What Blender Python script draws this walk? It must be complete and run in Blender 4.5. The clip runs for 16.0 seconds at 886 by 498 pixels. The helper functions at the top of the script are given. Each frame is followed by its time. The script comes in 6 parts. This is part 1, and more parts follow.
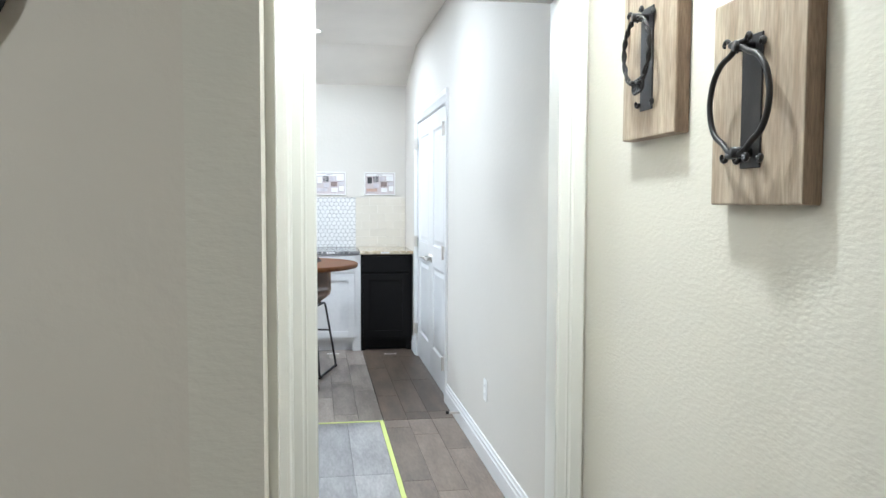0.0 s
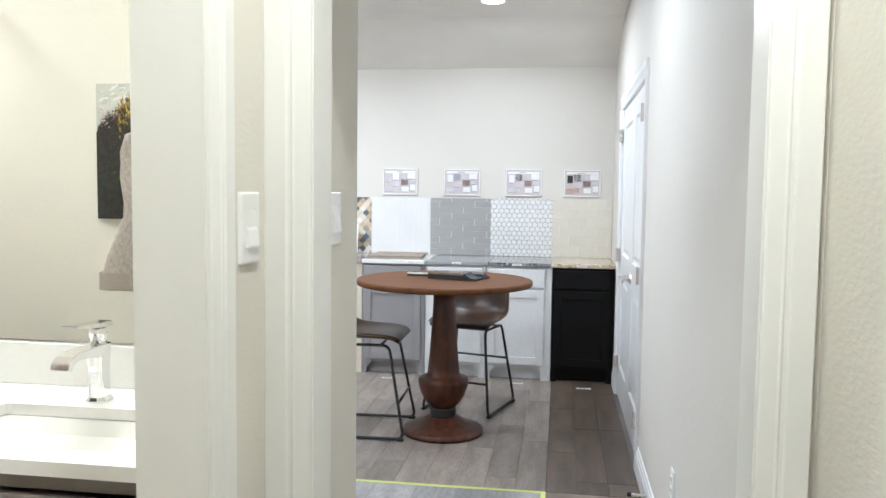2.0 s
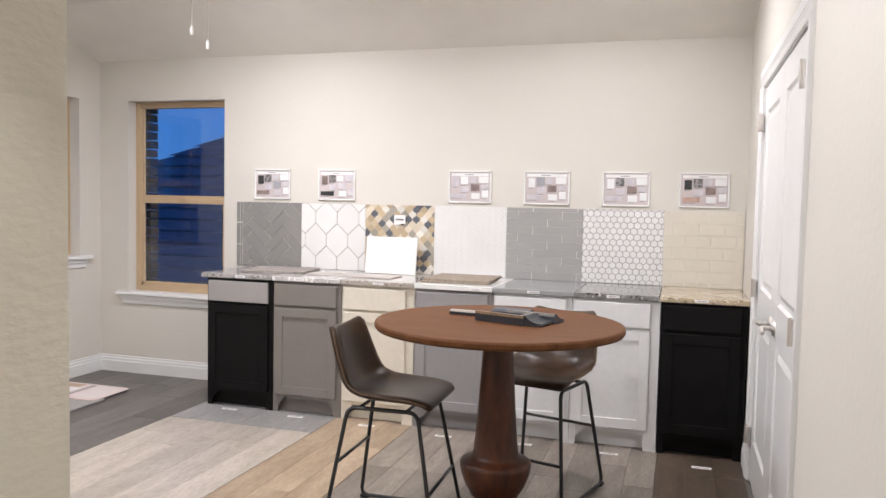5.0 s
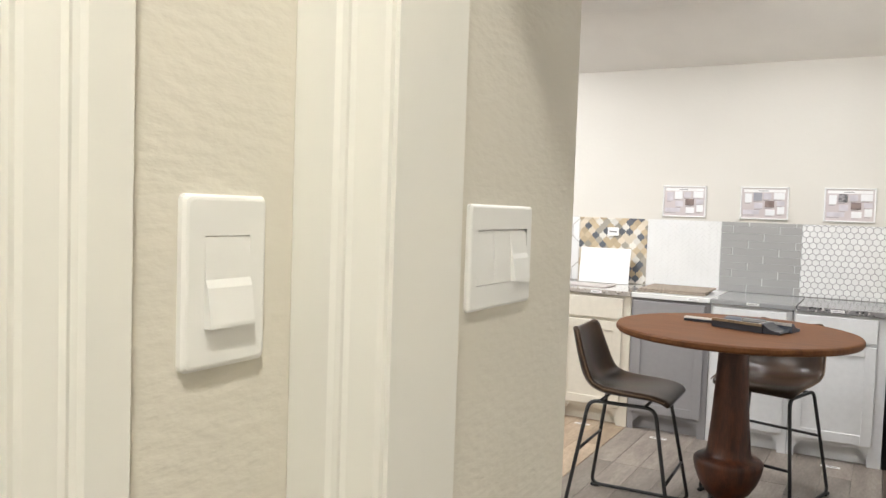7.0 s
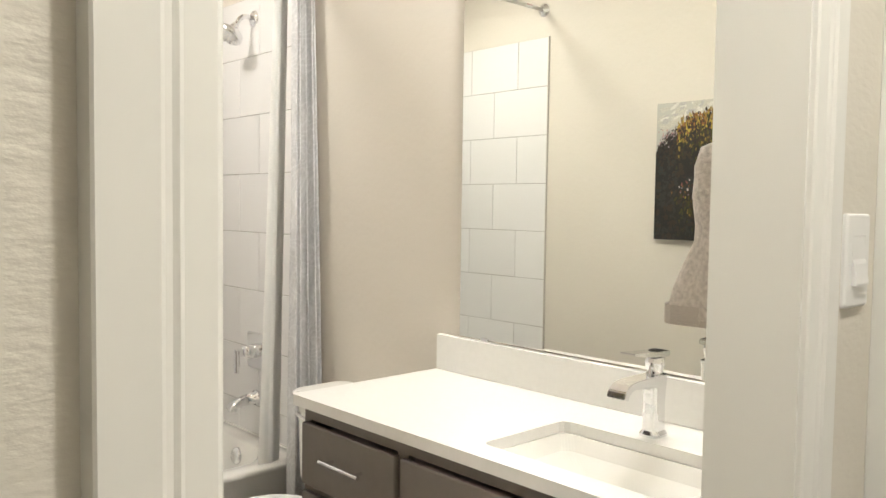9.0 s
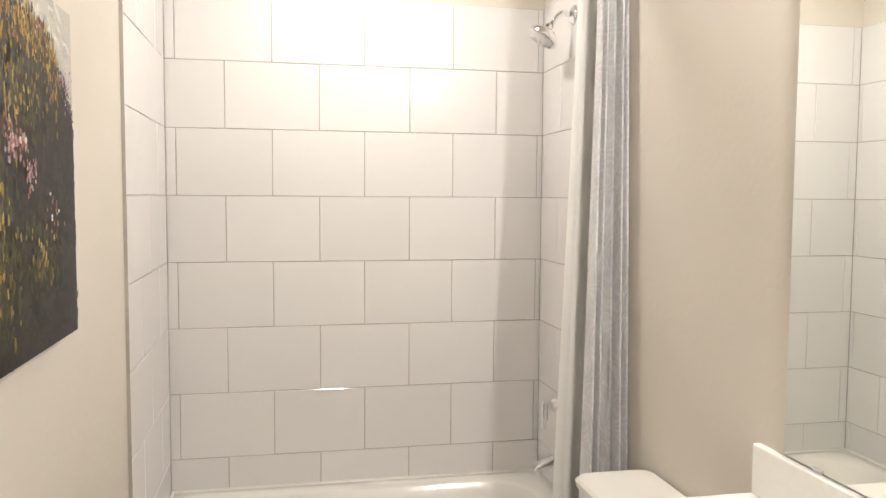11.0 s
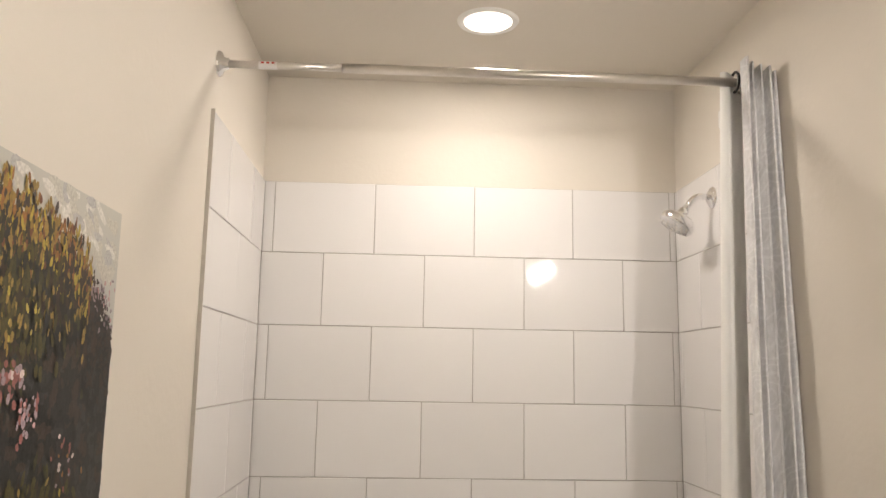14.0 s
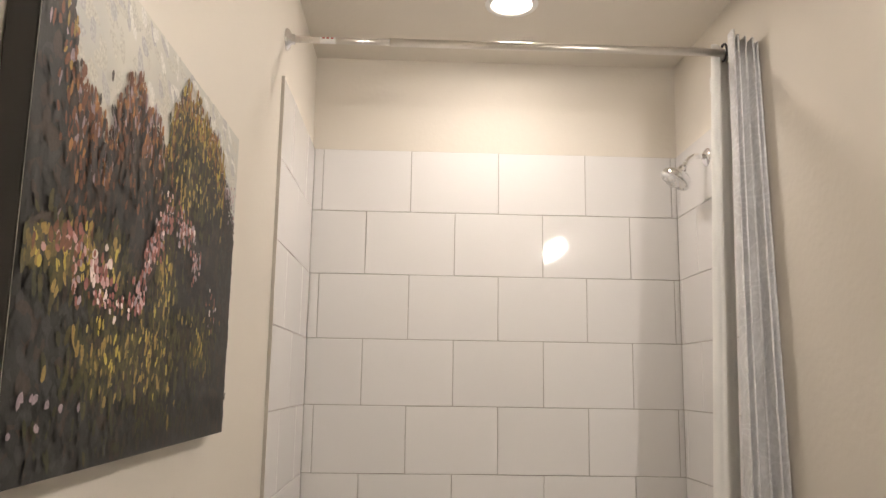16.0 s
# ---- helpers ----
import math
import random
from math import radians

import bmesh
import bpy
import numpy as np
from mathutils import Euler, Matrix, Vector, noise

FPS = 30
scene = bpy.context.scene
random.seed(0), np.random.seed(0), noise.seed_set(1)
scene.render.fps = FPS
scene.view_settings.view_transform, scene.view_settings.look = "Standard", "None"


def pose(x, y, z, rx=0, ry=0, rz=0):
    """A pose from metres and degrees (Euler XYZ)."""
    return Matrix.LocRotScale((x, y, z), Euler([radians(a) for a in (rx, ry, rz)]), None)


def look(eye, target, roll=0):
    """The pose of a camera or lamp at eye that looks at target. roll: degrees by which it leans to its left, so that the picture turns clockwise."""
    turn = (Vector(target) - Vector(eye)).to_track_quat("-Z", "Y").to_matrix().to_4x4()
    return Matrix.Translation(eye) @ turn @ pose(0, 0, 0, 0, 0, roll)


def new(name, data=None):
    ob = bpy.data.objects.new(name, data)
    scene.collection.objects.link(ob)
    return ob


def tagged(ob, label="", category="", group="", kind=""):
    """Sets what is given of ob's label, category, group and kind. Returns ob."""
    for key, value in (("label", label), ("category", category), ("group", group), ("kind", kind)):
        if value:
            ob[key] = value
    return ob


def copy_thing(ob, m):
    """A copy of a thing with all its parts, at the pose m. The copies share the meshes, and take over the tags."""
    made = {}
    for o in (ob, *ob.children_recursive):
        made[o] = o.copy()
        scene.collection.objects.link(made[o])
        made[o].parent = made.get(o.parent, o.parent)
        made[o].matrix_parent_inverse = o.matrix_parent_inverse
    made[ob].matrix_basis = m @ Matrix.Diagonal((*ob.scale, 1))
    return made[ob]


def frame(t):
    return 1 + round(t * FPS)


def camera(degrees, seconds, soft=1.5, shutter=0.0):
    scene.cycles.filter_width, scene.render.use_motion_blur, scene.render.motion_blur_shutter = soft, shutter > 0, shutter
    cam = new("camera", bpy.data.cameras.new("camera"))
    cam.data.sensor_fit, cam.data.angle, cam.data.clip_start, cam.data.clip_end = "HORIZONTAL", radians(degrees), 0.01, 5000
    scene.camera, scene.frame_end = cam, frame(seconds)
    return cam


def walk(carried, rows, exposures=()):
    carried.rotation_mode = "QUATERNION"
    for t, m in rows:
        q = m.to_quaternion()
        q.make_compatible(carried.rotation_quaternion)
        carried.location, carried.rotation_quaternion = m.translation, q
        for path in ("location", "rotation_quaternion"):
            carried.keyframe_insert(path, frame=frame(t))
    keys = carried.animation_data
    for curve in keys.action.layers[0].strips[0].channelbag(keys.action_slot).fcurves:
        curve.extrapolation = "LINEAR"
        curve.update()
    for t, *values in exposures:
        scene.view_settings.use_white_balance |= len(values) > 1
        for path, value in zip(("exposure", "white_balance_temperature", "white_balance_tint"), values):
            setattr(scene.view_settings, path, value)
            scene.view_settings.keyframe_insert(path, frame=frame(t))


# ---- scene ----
cam = camera(59.0, 16.0)
PATH = [
    (0, (0.002, -0.345, 1.39), (0.321, 1.625, 1.263), 0.2),
    (0.5, (0.208, -0.13, 1.398), (0.487, 1.846, 1.269), 0.2),
    (1, (0.306, 0.161, 1.411), (0.352, 2.156, 1.276), 0.4),
    (1.5, (0.389, 0.455, 1.416), (0.258, 2.446, 1.281), 0.7),
    (2, (0.452, 0.757, 1.431), (0.157, 2.73, 1.293), 0.7),
    (2.5, (0.467, 1.064, 1.431), (0.101, 3.026, 1.296), 1.1),
    (3, (0.508, 1.398, 1.428), (0.098, 3.351, 1.293), 1.1),
    (3.5, (0.507, 1.679, 1.426), (0.048, 3.621, 1.294), 1.1),
    (6, (0.511, 2.217, 1.425), (-0.17, 4.095, 1.322), 1.5),
    (6.5, (0.38, 1.903, 1.419), (-0.39, 3.746, 1.324), 1.8),
    (7, (0.335, 1.631, 1.427), (-0.641, 3.374, 1.325), 1.9),
    (7.5, (0.33, 1.374, 1.427), (-0.826, 3.002, 1.327), 1.4),
    (8, (0.313, 1.136, 1.42), (-0.909, 2.715, 1.323), 1.2),
    (8.5, (0.305, 0.985, 1.416), (-0.967, 2.525, 1.322), 1.2),
    (9, (0.304, 0.935, 1.432), (-1.155, 2.3, 1.327), 0.8),
    (9.5, (0.28, 1.086, 1.44), (-1.398, 2.17, 1.335), 0.5),
    (10, (0.262, 1.318, 1.471), (-1.558, 2.137, 1.356), 0.2),
    (12.3, (-0.433, 1.768, 1.748), (-2.424, 1.912, 1.622), 0.9),
    (12.5, (-0.451, 1.766, 1.776), (-2.443, 1.914, 1.676), 0.9),
    (13, (-0.45, 1.76, 1.808), (-2.441, 1.897, 1.939), 1.0),
    (13.5, (-0.43, 1.733, 1.77), (-2.404, 1.844, 2.075), 1.0),
    (14, (-0.375, 1.703, 1.669), (-2.348, 1.8, 1.983), 1.0),
    (14.5, (-0.286, 1.68, 1.598), (-2.259, 1.77, 1.917), 0.9),
    (15, (-0.209, 1.642, 1.525), (-2.181, 1.723, 1.848), 1.0),
    (15.5, (-0.12, 1.608, 1.464), (-2.092, 1.683, 1.791), 0.9),
    (16, (-0.029, 1.615, 1.411), (-2.0, 1.686, 1.743), 0.9),
]
EXPOSURES = [(0, 0.3, 5400, 2), (1.5, 0.15, 5500, 3), (2.5, 0.05, 5800, 6), (3.5, -0.04, 6250, 12), (6, -0.04, 6350, 11), (7, 0.03, 6300, 6),
             (8, -0.02, 6300, 4), (9, -0.2, 6250, 8), (10, -0.18, 6350, 12), (12.5, -0.58, 6450, 13), (13.5, -0.74, 6600, 14), (16, -0.86, 6650, 15)]
walk(cam, [(t, look(eye, target, roll)) for t, eye, target, roll in PATH], EXPOSURES)


# ---- light ----
def can_light(x, y, z, watts, colour=(1.0, 0.93, 0.84), size=0.14):
    l = bpy.data.lights.new("can_light", "AREA")
    l.shape, l.size, l.energy, l.color = "DISK", size, watts, colour
    l.spread = radians(180)
    o = new("can_light", l)
    o.location = (x, y, z)
    return o


def globe_light(x, y, z, watts, colour=(1.0, 0.93, 0.84)):
    l = bpy.data.lights.new("globe_light", "POINT")
    l.energy, l.color, l.shadow_soft_size = watts, colour, 0.032
    o = new("globe_light", l)
    o.location = (x, y, z)
    return o


CZ = 2.74
can_light(-2.63, 1.94, CZ - 0.012, 15.5)      # over the tub
for lx in (-1.08, -0.88, -0.68):            # bar over the mirror
    globe_light(lx, 2.6, 2.33, 24.5, (1.0, 0.945, 0.87))
can_light(0.45, 1.42, CZ - 0.012, 29)       # hall
can_light(-1.3, -0.9, CZ - 0.012, 30)       # lobby: unseen can, added to lift its dark grey wall
COOL = (0.955, 0.93, 0.945)
can_light(-0.03, 6.13, CZ - 0.012, 33, COOL)      # display room, the can in view
# three unseen cans added to brighten the rest of the display room
can_light(-2.1, 6.13, CZ - 0.012, 50, COOL)
can_light(-0.03, 4.1, CZ - 0.012, 24, COOL)
can_light(-2.1, 4.1, CZ - 0.012, 56, COOL)

world = bpy.data.worlds.new("dusk")
scene.world = world
world.use_nodes = True
wn = world.node_tree
bg = wn.nodes["Background"]
w_tc = wn.nodes.new("ShaderNodeTexCoord")
w_sep = wn.nodes.new("ShaderNodeSeparateXYZ")
w_ramp = wn.nodes.new("ShaderNodeValToRGB")
w_ramp.color_ramp.elements[0].position, w_ramp.color_ramp.elements[0].color = 0.0, (0.055, 0.2, 0.55, 1)
w_ramp.color_ramp.elements[1].position, w_ramp.color_ramp.elements[1].color = 0.5, (0.012, 0.1, 0.5, 1)
wn.links.new(w_tc.outputs["Generated"], w_sep.inputs[0])
wn.links.new(w_sep.outputs["Z"], w_ramp.inputs[0])
wn.links.new(w_ramp.outputs[0], bg.inputs[0])
bg.inputs[1].default_value = 1.1


# ---- materials ----
def mat(name, base, rough=0.5, metal=0.0, col2=None, nscale=6.0, stretch=(1, 1, 1), bump=0.0, bscale=60.0, bdist=0.002,
        vary=0.0, fine=0.0, coat=0.0, speck=None, contrast=0.25, spec=0.5):
    """A surface with two colours mixed by stretched noise, fine grain, relief and a change from piece to piece."""
    m = bpy.data.materials.new(name)
    m.use_nodes = True
    nt = m.node_tree
    b = nt.nodes["Principled BSDF"]
    b.inputs["Roughness"].default_value = rough
    b.inputs["Metallic"].default_value = metal
    b.inputs["Specular IOR Level"].default_value = spec
    b.inputs["Coat Weight"].default_value = coat
    tc = nt.nodes.new("ShaderNodeTexCoord")
    mp = nt.nodes.new("ShaderNodeMapping")
    mp.inputs["Scale"].default_value = stretch
    info = nt.nodes.new("ShaderNodeObjectInfo")
    shift = nt.nodes.new("ShaderNodeVectorMath")
    shift.operation = "MULTIPLY_ADD"
    shift.inputs[1].default_value = (1, 1, 1)
    rnd = nt.nodes.new("ShaderNodeCombineXYZ")
    mul = nt.nodes.new("ShaderNodeMath")
    mul.operation = "MULTIPLY"
    mul.inputs[1].default_value = 37.0 if vary else 0.0
    nt.links.new(info.outputs["Random"], mul.inputs[0])
    nt.links.new(mul.outputs[0], rnd.inputs[0])
    nt.links.new(mul.outputs[0], rnd.inputs[2])
    nt.links.new(tc.outputs["Object"], shift.inputs[0])
    nt.links.new(rnd.outputs[0], shift.inputs[2])
    nt.links.new(shift.outputs[0], mp.inputs["Vector"])
    n1 = nt.nodes.new("ShaderNodeTexNoise")
    n1.inputs["Scale"].default_value = nscale
    n1.inputs["Detail"].default_value = 5
    nt.links.new(mp.outputs[0], n1.inputs["Vector"])
    ramp = nt.nodes.new("ShaderNodeValToRGB")
    ramp.color_ramp.elements[0].position, ramp.color_ramp.elements[1].position = 0.5 - contrast, 0.5 + contrast
    c2 = col2 or tuple(c * 0.93 for c in base)
    ramp.color_ramp.elements[0].color, ramp.color_ramp.elements[1].color = (*c2, 1), (*base, 1)
    nt.links.new(n1.outputs[0], ramp.inputs[0])
    out = ramp.outputs[0]
    if speck:
        for scale, col, lo in speck:
            v = nt.nodes.new("ShaderNodeTexNoise")
            v.inputs["Scale"].default_value = scale
            v.inputs["Detail"].default_value = 3
            nt.links.new(mp.outputs[0], v.inputs["Vector"])
            r = nt.nodes.new("ShaderNodeValToRGB")
            r.color_ramp.elements[0].position, r.color_ramp.elements[1].position = lo, lo + 0.04
            nt.links.new(v.outputs[0], r.inputs[0])
            x = nt.nodes.new("ShaderNodeMix")
            x.data_type = "RGBA"
            nt.links.new(r.outputs[0], x.inputs[0])
            nt.links.new(out, x.inputs[6])
            x.inputs[7].default_value = (*col, 1)
            out = x.outputs[2]
    if vary or fine:
        hsv = nt.nodes.new("ShaderNodeHueSaturation")
        mr = nt.nodes.new("ShaderNodeMapRange")
        mr.inputs[3].default_value, mr.inputs[4].default_value = 1 - vary, 1 + vary
        nt.links.new(info.outputs["Random"], mr.inputs[0])
        val = mr.outputs[0]
        if fine:
            n2 = nt.nodes.new("ShaderNodeTexNoise")
            n2.inputs["Scale"].default_value = nscale * 7
            n2.inputs["Detail"].default_value = 4
            nt.links.new(mp.outputs[0], n2.inputs["Vector"])
            mr2 = nt.nodes.new("ShaderNodeMapRange")
            mr2.inputs[1].default_value, mr2.inputs[2].default_value = 0.3, 0.7
            mr2.inputs[3].default_value, mr2.inputs[4].default_value = 1 - fine, 1 + fine
            nt.links.new(n2.outputs[0], mr2.inputs[0])
            k = nt.nodes.new("ShaderNodeMath")
            k.operation = "MULTIPLY"
            nt.links.new(val, k.inputs[0])
            nt.links.new(mr2.outputs[0], k.inputs[1])
            val = k.outputs[0]
        nt.links.new(val, hsv.inputs["Value"])
        nt.links.new(out, hsv.inputs["Color"])
        out = hsv.outputs[0]
    nt.links.new(out, b.inputs["Base Color"])
    if bump:
        nb = nt.nodes.new("ShaderNodeTexNoise")
        nb.inputs["Scale"].default_value = bscale
        nb.inputs["Detail"].default_value = 4
        nt.links.new(mp.outputs[0], nb.inputs["Vector"])
        bp = nt.nodes.new("ShaderNodeBump")
        bp.inputs["Strength"].default_value, bp.inputs["Distance"].default_value = bump, bdist
        nt.links.new(nb.outputs[0], bp.inputs["Height"])
        nt.links.new(bp.outputs[0], b.inputs["Normal"])
    return m


wall_m = mat("wall_paint", (0.63, 0.6, 0.545), 0.7, col2=(0.61, 0.58, 0.525), nscale=2, bump=0.22, bscale=34, bdist=0.006)
hall_m = mat("hall_paint", (0.68, 0.65, 0.575), 0.7, col2=(0.66, 0.63, 0.555), nscale=2, stretch=(0.8, 0.8, 1.9), bump=0.26, bscale=56, bdist=0.005)
bath_m = mat("bath_paint", (0.67, 0.625, 0.555), 0.7, col2=(0.65, 0.605, 0.535), nscale=2, bump=0.22, bscale=44, bdist=0.005)
ceil_m = mat("ceiling_paint", (0.82, 0.79, 0.74), 0.85, nscale=3, bump=0.3, bscale=60, bdist=0.004)
trim_m = mat("trim_paint", (0.77, 0.765, 0.72), 0.38, nscale=3, col2=(0.75, 0.745, 0.7), bump=0.05, bscale=25, bdist=0.002)
door_m = mat("door_paint", (0.75, 0.75, 0.74), 0.32, nscale=3, bump=0.04, bscale=30)
white_m = mat("white_plastic", (0.82, 0.82, 0.8), 0.3, nscale=10)
tile_m = mat("bath_tile", (0.755, 0.742, 0.73), 0.06, nscale=1.5, col2=(0.735, 0.722, 0.71), vary=0.025, bump=0.03, bscale=6, bdist=0.003)
grout_m = mat("grout", (0.4, 0.375, 0.34), 0.9, nscale=40)
screed_m = mat("screed", (0.2, 0.18, 0.16), 0.9, nscale=20)
lgrout_m = mat("pale_grout", (0.6, 0.57, 0.52), 0.9, nscale=40)
tub_m = mat("tub_enamel", (0.8, 0.785, 0.74), 0.12, nscale=2)
quartz_m = mat("white_quartz", (0.9, 0.89, 0.86), 0.22, nscale=60, col2=(0.87, 0.86, 0.83))
chrome_m = mat("chrome", (0.86, 0.86, 0.87), 0.07, 1.0, nscale=4, col2=(0.82, 0.82, 0.83))
nickel_m = mat("nickel", (0.72, 0.69, 0.65), 0.34, 1.0, nscale=30)
van_m = mat("vanity_taupe", (0.17, 0.145, 0.125), 0.45, nscale=5, fine=0.03)
mirror_m = mat("mirror_glass", (0.93, 0.95, 0.91), 0.0, 1.0, col2=(0.93, 0.95, 0.91))
iron_m = mat("black_iron", (0.035, 0.033, 0.033), 0.38, 0.6, nscale=30, bump=0.3, bscale=120, bdist=0.001)
steel_m = mat("black_steel", (0.02, 0.02, 0.021), 0.4, 0.0, nscale=30)
rubber_m = mat("rubber", (0.015, 0.015, 0.015), 0.7)
walnut_m = mat("table_walnut", (0.15, 0.061, 0.022), 0.55, spec=0.14, col2=(0.078, 0.03, 0.011), nscale=3, stretch=(1.2, 14, 1.2), fine=0.18, bump=0.08, bscale=60, contrast=0.3)
stem_m = mat("table_stem_wood", (0.095, 0.031, 0.013), 0.42, spec=0.35, col2=(0.038, 0.014, 0.008), nscale=5, stretch=(5, 5, 0.8), fine=0.2, bump=0.08, bscale=60, contrast=0.2)
leather_m = mat("brown_leather", (0.055, 0.03, 0.016), 0.32, spec=0.28, col2=(0.02, 0.012, 0.008), nscale=7, bump=0.15, bscale=220, bdist=0.0012, fine=0.1, contrast=0.22)
seam_m = mat("leather_seam", (0.12, 0.07, 0.035), 0.6)
board_m = mat("reclaimed_board", (0.5, 0.425, 0.325), 0.75, col2=(0.27, 0.2, 0.14), nscale=5, stretch=(4.5, 4.5, 0.55), fine=0.2, bump=0.5, bscale=18, bdist=0.002, contrast=0.26, speck=((4.2, (0.17, 0.11, 0.07), 0.68),))
edge_m = mat("board_edge", (0.32, 0.23, 0.155), 0.8, col2=(0.15, 0.1, 0.065), nscale=6, stretch=(9, 9, 0.8), fine=0.2, bump=0.6, bscale=14, bdist=0.003)
paper_m = mat("paper", (0.82, 0.81, 0.8), 0.6, nscale=20)
ink_m = mat("ink", (0.25, 0.24, 0.24), 0.7)
cards_m = mat("board_lilac", (0.52, 0.46, 0.46), 0.55, col2=(0.56, 0.5, 0.49), nscale=6)
tape_m = mat("green_tape", (0.58, 0.64, 0.2), 0.6, nscale=20)
curtain_m = mat("curtain_cloth", (0.63, 0.63, 0.635), 0.85, col2=(0.57, 0.57, 0.575), nscale=16, stretch=(1, 1, 0.6), fine=0.06, bump=0.3, bscale=500, bdist=0.001, contrast=0.06)
def scrolls(m, scale=9.0, amount=0.09):
    """Adds a woven pattern of pale curling lines to a cloth."""
    nt = m.node_tree
    b = nt.nodes["Principled BSDF"]
    src = b.inputs["Base Color"].links[0].from_socket
    tc = nt.nodes.new("ShaderNodeTexCoord")
    warp = nt.nodes.new("ShaderNodeTexNoise")
    warp.inputs["Scale"].default_value = scale * 0.8
    nt.links.new(tc.outputs["Object"], warp.inputs["Vector"])
    mixv = nt.nodes.new("ShaderNodeMix")
    mixv.data_type = "VECTOR"
    mixv.inputs[0].default_value = 0.12
    nt.links.new(tc.outputs["Object"], mixv.inputs[4])
    nt.links.new(warp.outputs["Color"], mixv.inputs[5])
    cell = nt.nodes.new("ShaderNodeTexVoronoi")
    cell.inputs["Scale"].default_value = scale
    nt.links.new(mixv.outputs[1], cell.inputs["Vector"])
    ring = nt.nodes.new("ShaderNodeMath")
    ring.operation = "MULTIPLY"
    ring.inputs[1].default_value = 42
    nt.links.new(cell.outputs["Distance"], ring.inputs[0])
    sine = nt.nodes.new("ShaderNodeMath")
    sine.operation = "SINE"
    nt.links.new(ring.outputs[0], sine.inputs[0])
    mr = nt.nodes.new("ShaderNodeMapRange")
    mr.inputs[1].default_value, mr.inputs[2].default_value = 0.3, 0.9
    mr.inputs[3].default_value, mr.inputs[4].default_value = 1 - amount / 2, 1 + amount / 2
    nt.links.new(sine.outputs[0], mr.inputs[0])
    hsv = nt.nodes.new("ShaderNodeHueSaturation")
    nt.links.new(src, hsv.inputs["Color"])
    nt.links.new(mr.outputs[0], hsv.inputs["Value"])
    nt.links.new(hsv.outputs[0], b.inputs["Base Color"])


scrolls(curtain_m)
liner_m = mat("curtain_liner", (0.76, 0.75, 0.72), 0.6, nscale=8)
towel_m = mat("towel_cotton", (0.63, 0.58, 0.53), 0.95, col2=(0.49, 0.45, 0.41), nscale=130, bump=1.0, bscale=130, bdist=0.004, contrast=0.12)
fan_m = mat("fan_dark", (0.05, 0.035, 0.03), 0.5, nscale=8)
tan_m = mat("window_vinyl_tan", (0.5, 0.37, 0.23), 0.45, nscale=8)
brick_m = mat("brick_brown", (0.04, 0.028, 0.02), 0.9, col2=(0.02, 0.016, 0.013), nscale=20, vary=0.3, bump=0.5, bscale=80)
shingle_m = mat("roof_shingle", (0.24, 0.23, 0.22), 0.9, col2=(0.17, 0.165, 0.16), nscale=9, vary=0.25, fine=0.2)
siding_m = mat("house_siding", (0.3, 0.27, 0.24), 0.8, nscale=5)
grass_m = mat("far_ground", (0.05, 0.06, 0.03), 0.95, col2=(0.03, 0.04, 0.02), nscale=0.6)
carpet_m = mat("carpet_loop", (0.42, 0.35, 0.28), 0.95, col2=(0.17, 0.135, 0.11), nscale=150, bump=1.0, bscale=160, bdist=0.006, contrast=0.12)
carpet2_m = mat("carpet_grey", (0.38, 0.34, 0.315), 0.95, col2=(0.2, 0.175, 0.16), nscale=120, bump=1.0, bscale=140, bdist=0.006, contrast=0.15)
glass_m = bpy.data.materials.new("window_glass")
glass_m.use_nodes = True
_g = glass_m.node_tree.nodes["Principled BSDF"]
_g.inputs["Base Color"].default_value = (0.93, 0.96, 0.97, 1)
_g.inputs["Roughness"].default_value = 0.0
_g.inputs["Transmission Weight"].default_value = 1.0
_g.inputs["IOR"].default_value = 1.45
lens_m = bpy.data.materials.new("lamp_lens")
lens_m.use_nodes = True
_l = lens_m.node_tree.nodes["Principled BSDF"]
_l.inputs["Base Color"].default_value = (0.9, 0.88, 0.84, 1)
_l.inputs["Emission Color"].default_value = (1.0, 0.9, 0.76, 1)
_l.inputs["Emission Strength"].default_value = 6.0


# ---- shapes ----
def bx(bm, x0, x1, y0, y1, z0, z1, r=0.0, seg=1):
    m = Matrix.LocRotScale(((x0 + x1) / 2, (y0 + y1) / 2, (z0 + z1) / 2), None, (abs(x1 - x0), abs(y1 - y0), abs(z1 - z0)))
    made = bmesh.ops.create_cube(bm, size=1, matrix=m)["verts"]
    if r:
        edges = {e for v in made for e in v.link_edges}
        bmesh.ops.bevel(bm, geom=list(edges), offset=r, segments=seg, affect="EDGES", profile=0.5)
    return bm


def box(x0, x1, y0, y1, z0, z1, r=0.0, seg=1):
    return bx(bmesh.new(), x0, x1, y0, y1, z0, z1, r, seg)


def thing(name, at, label, category, group=""):
    o = new(name)
    o.empty_display_size = 0.1
    o.location = at
    return tagged(o, label, category, group)


def mesh_from(name, bm, material, smooth=False):
    me = bpy.data.meshes.new(name)
    bm.to_mesh(me)
    bm.free()
    for m in material if isinstance(material, (list, tuple)) else [material]:
        me.materials.append(m)
    if smooth:
        for p in me.polygons:
            p.use_smooth = True
    return me


def part(name, bm, material, parent=None, label="", smooth=False):
    """Links a bmesh in world places as one mesh object under a thing or a part."""
    o = new(name, mesh_from(name, bm, material, smooth))
    if parent:
        o.parent = parent
        if parent.type == "EMPTY":
            o.matrix_parent_inverse = parent.matrix_basis.inverted()
    if label:
        o["label"] = label
    return o


def structure(name, bm, material, label="", category="wall"):
    return tagged(part(name, bm, material), label, category, kind="structure")


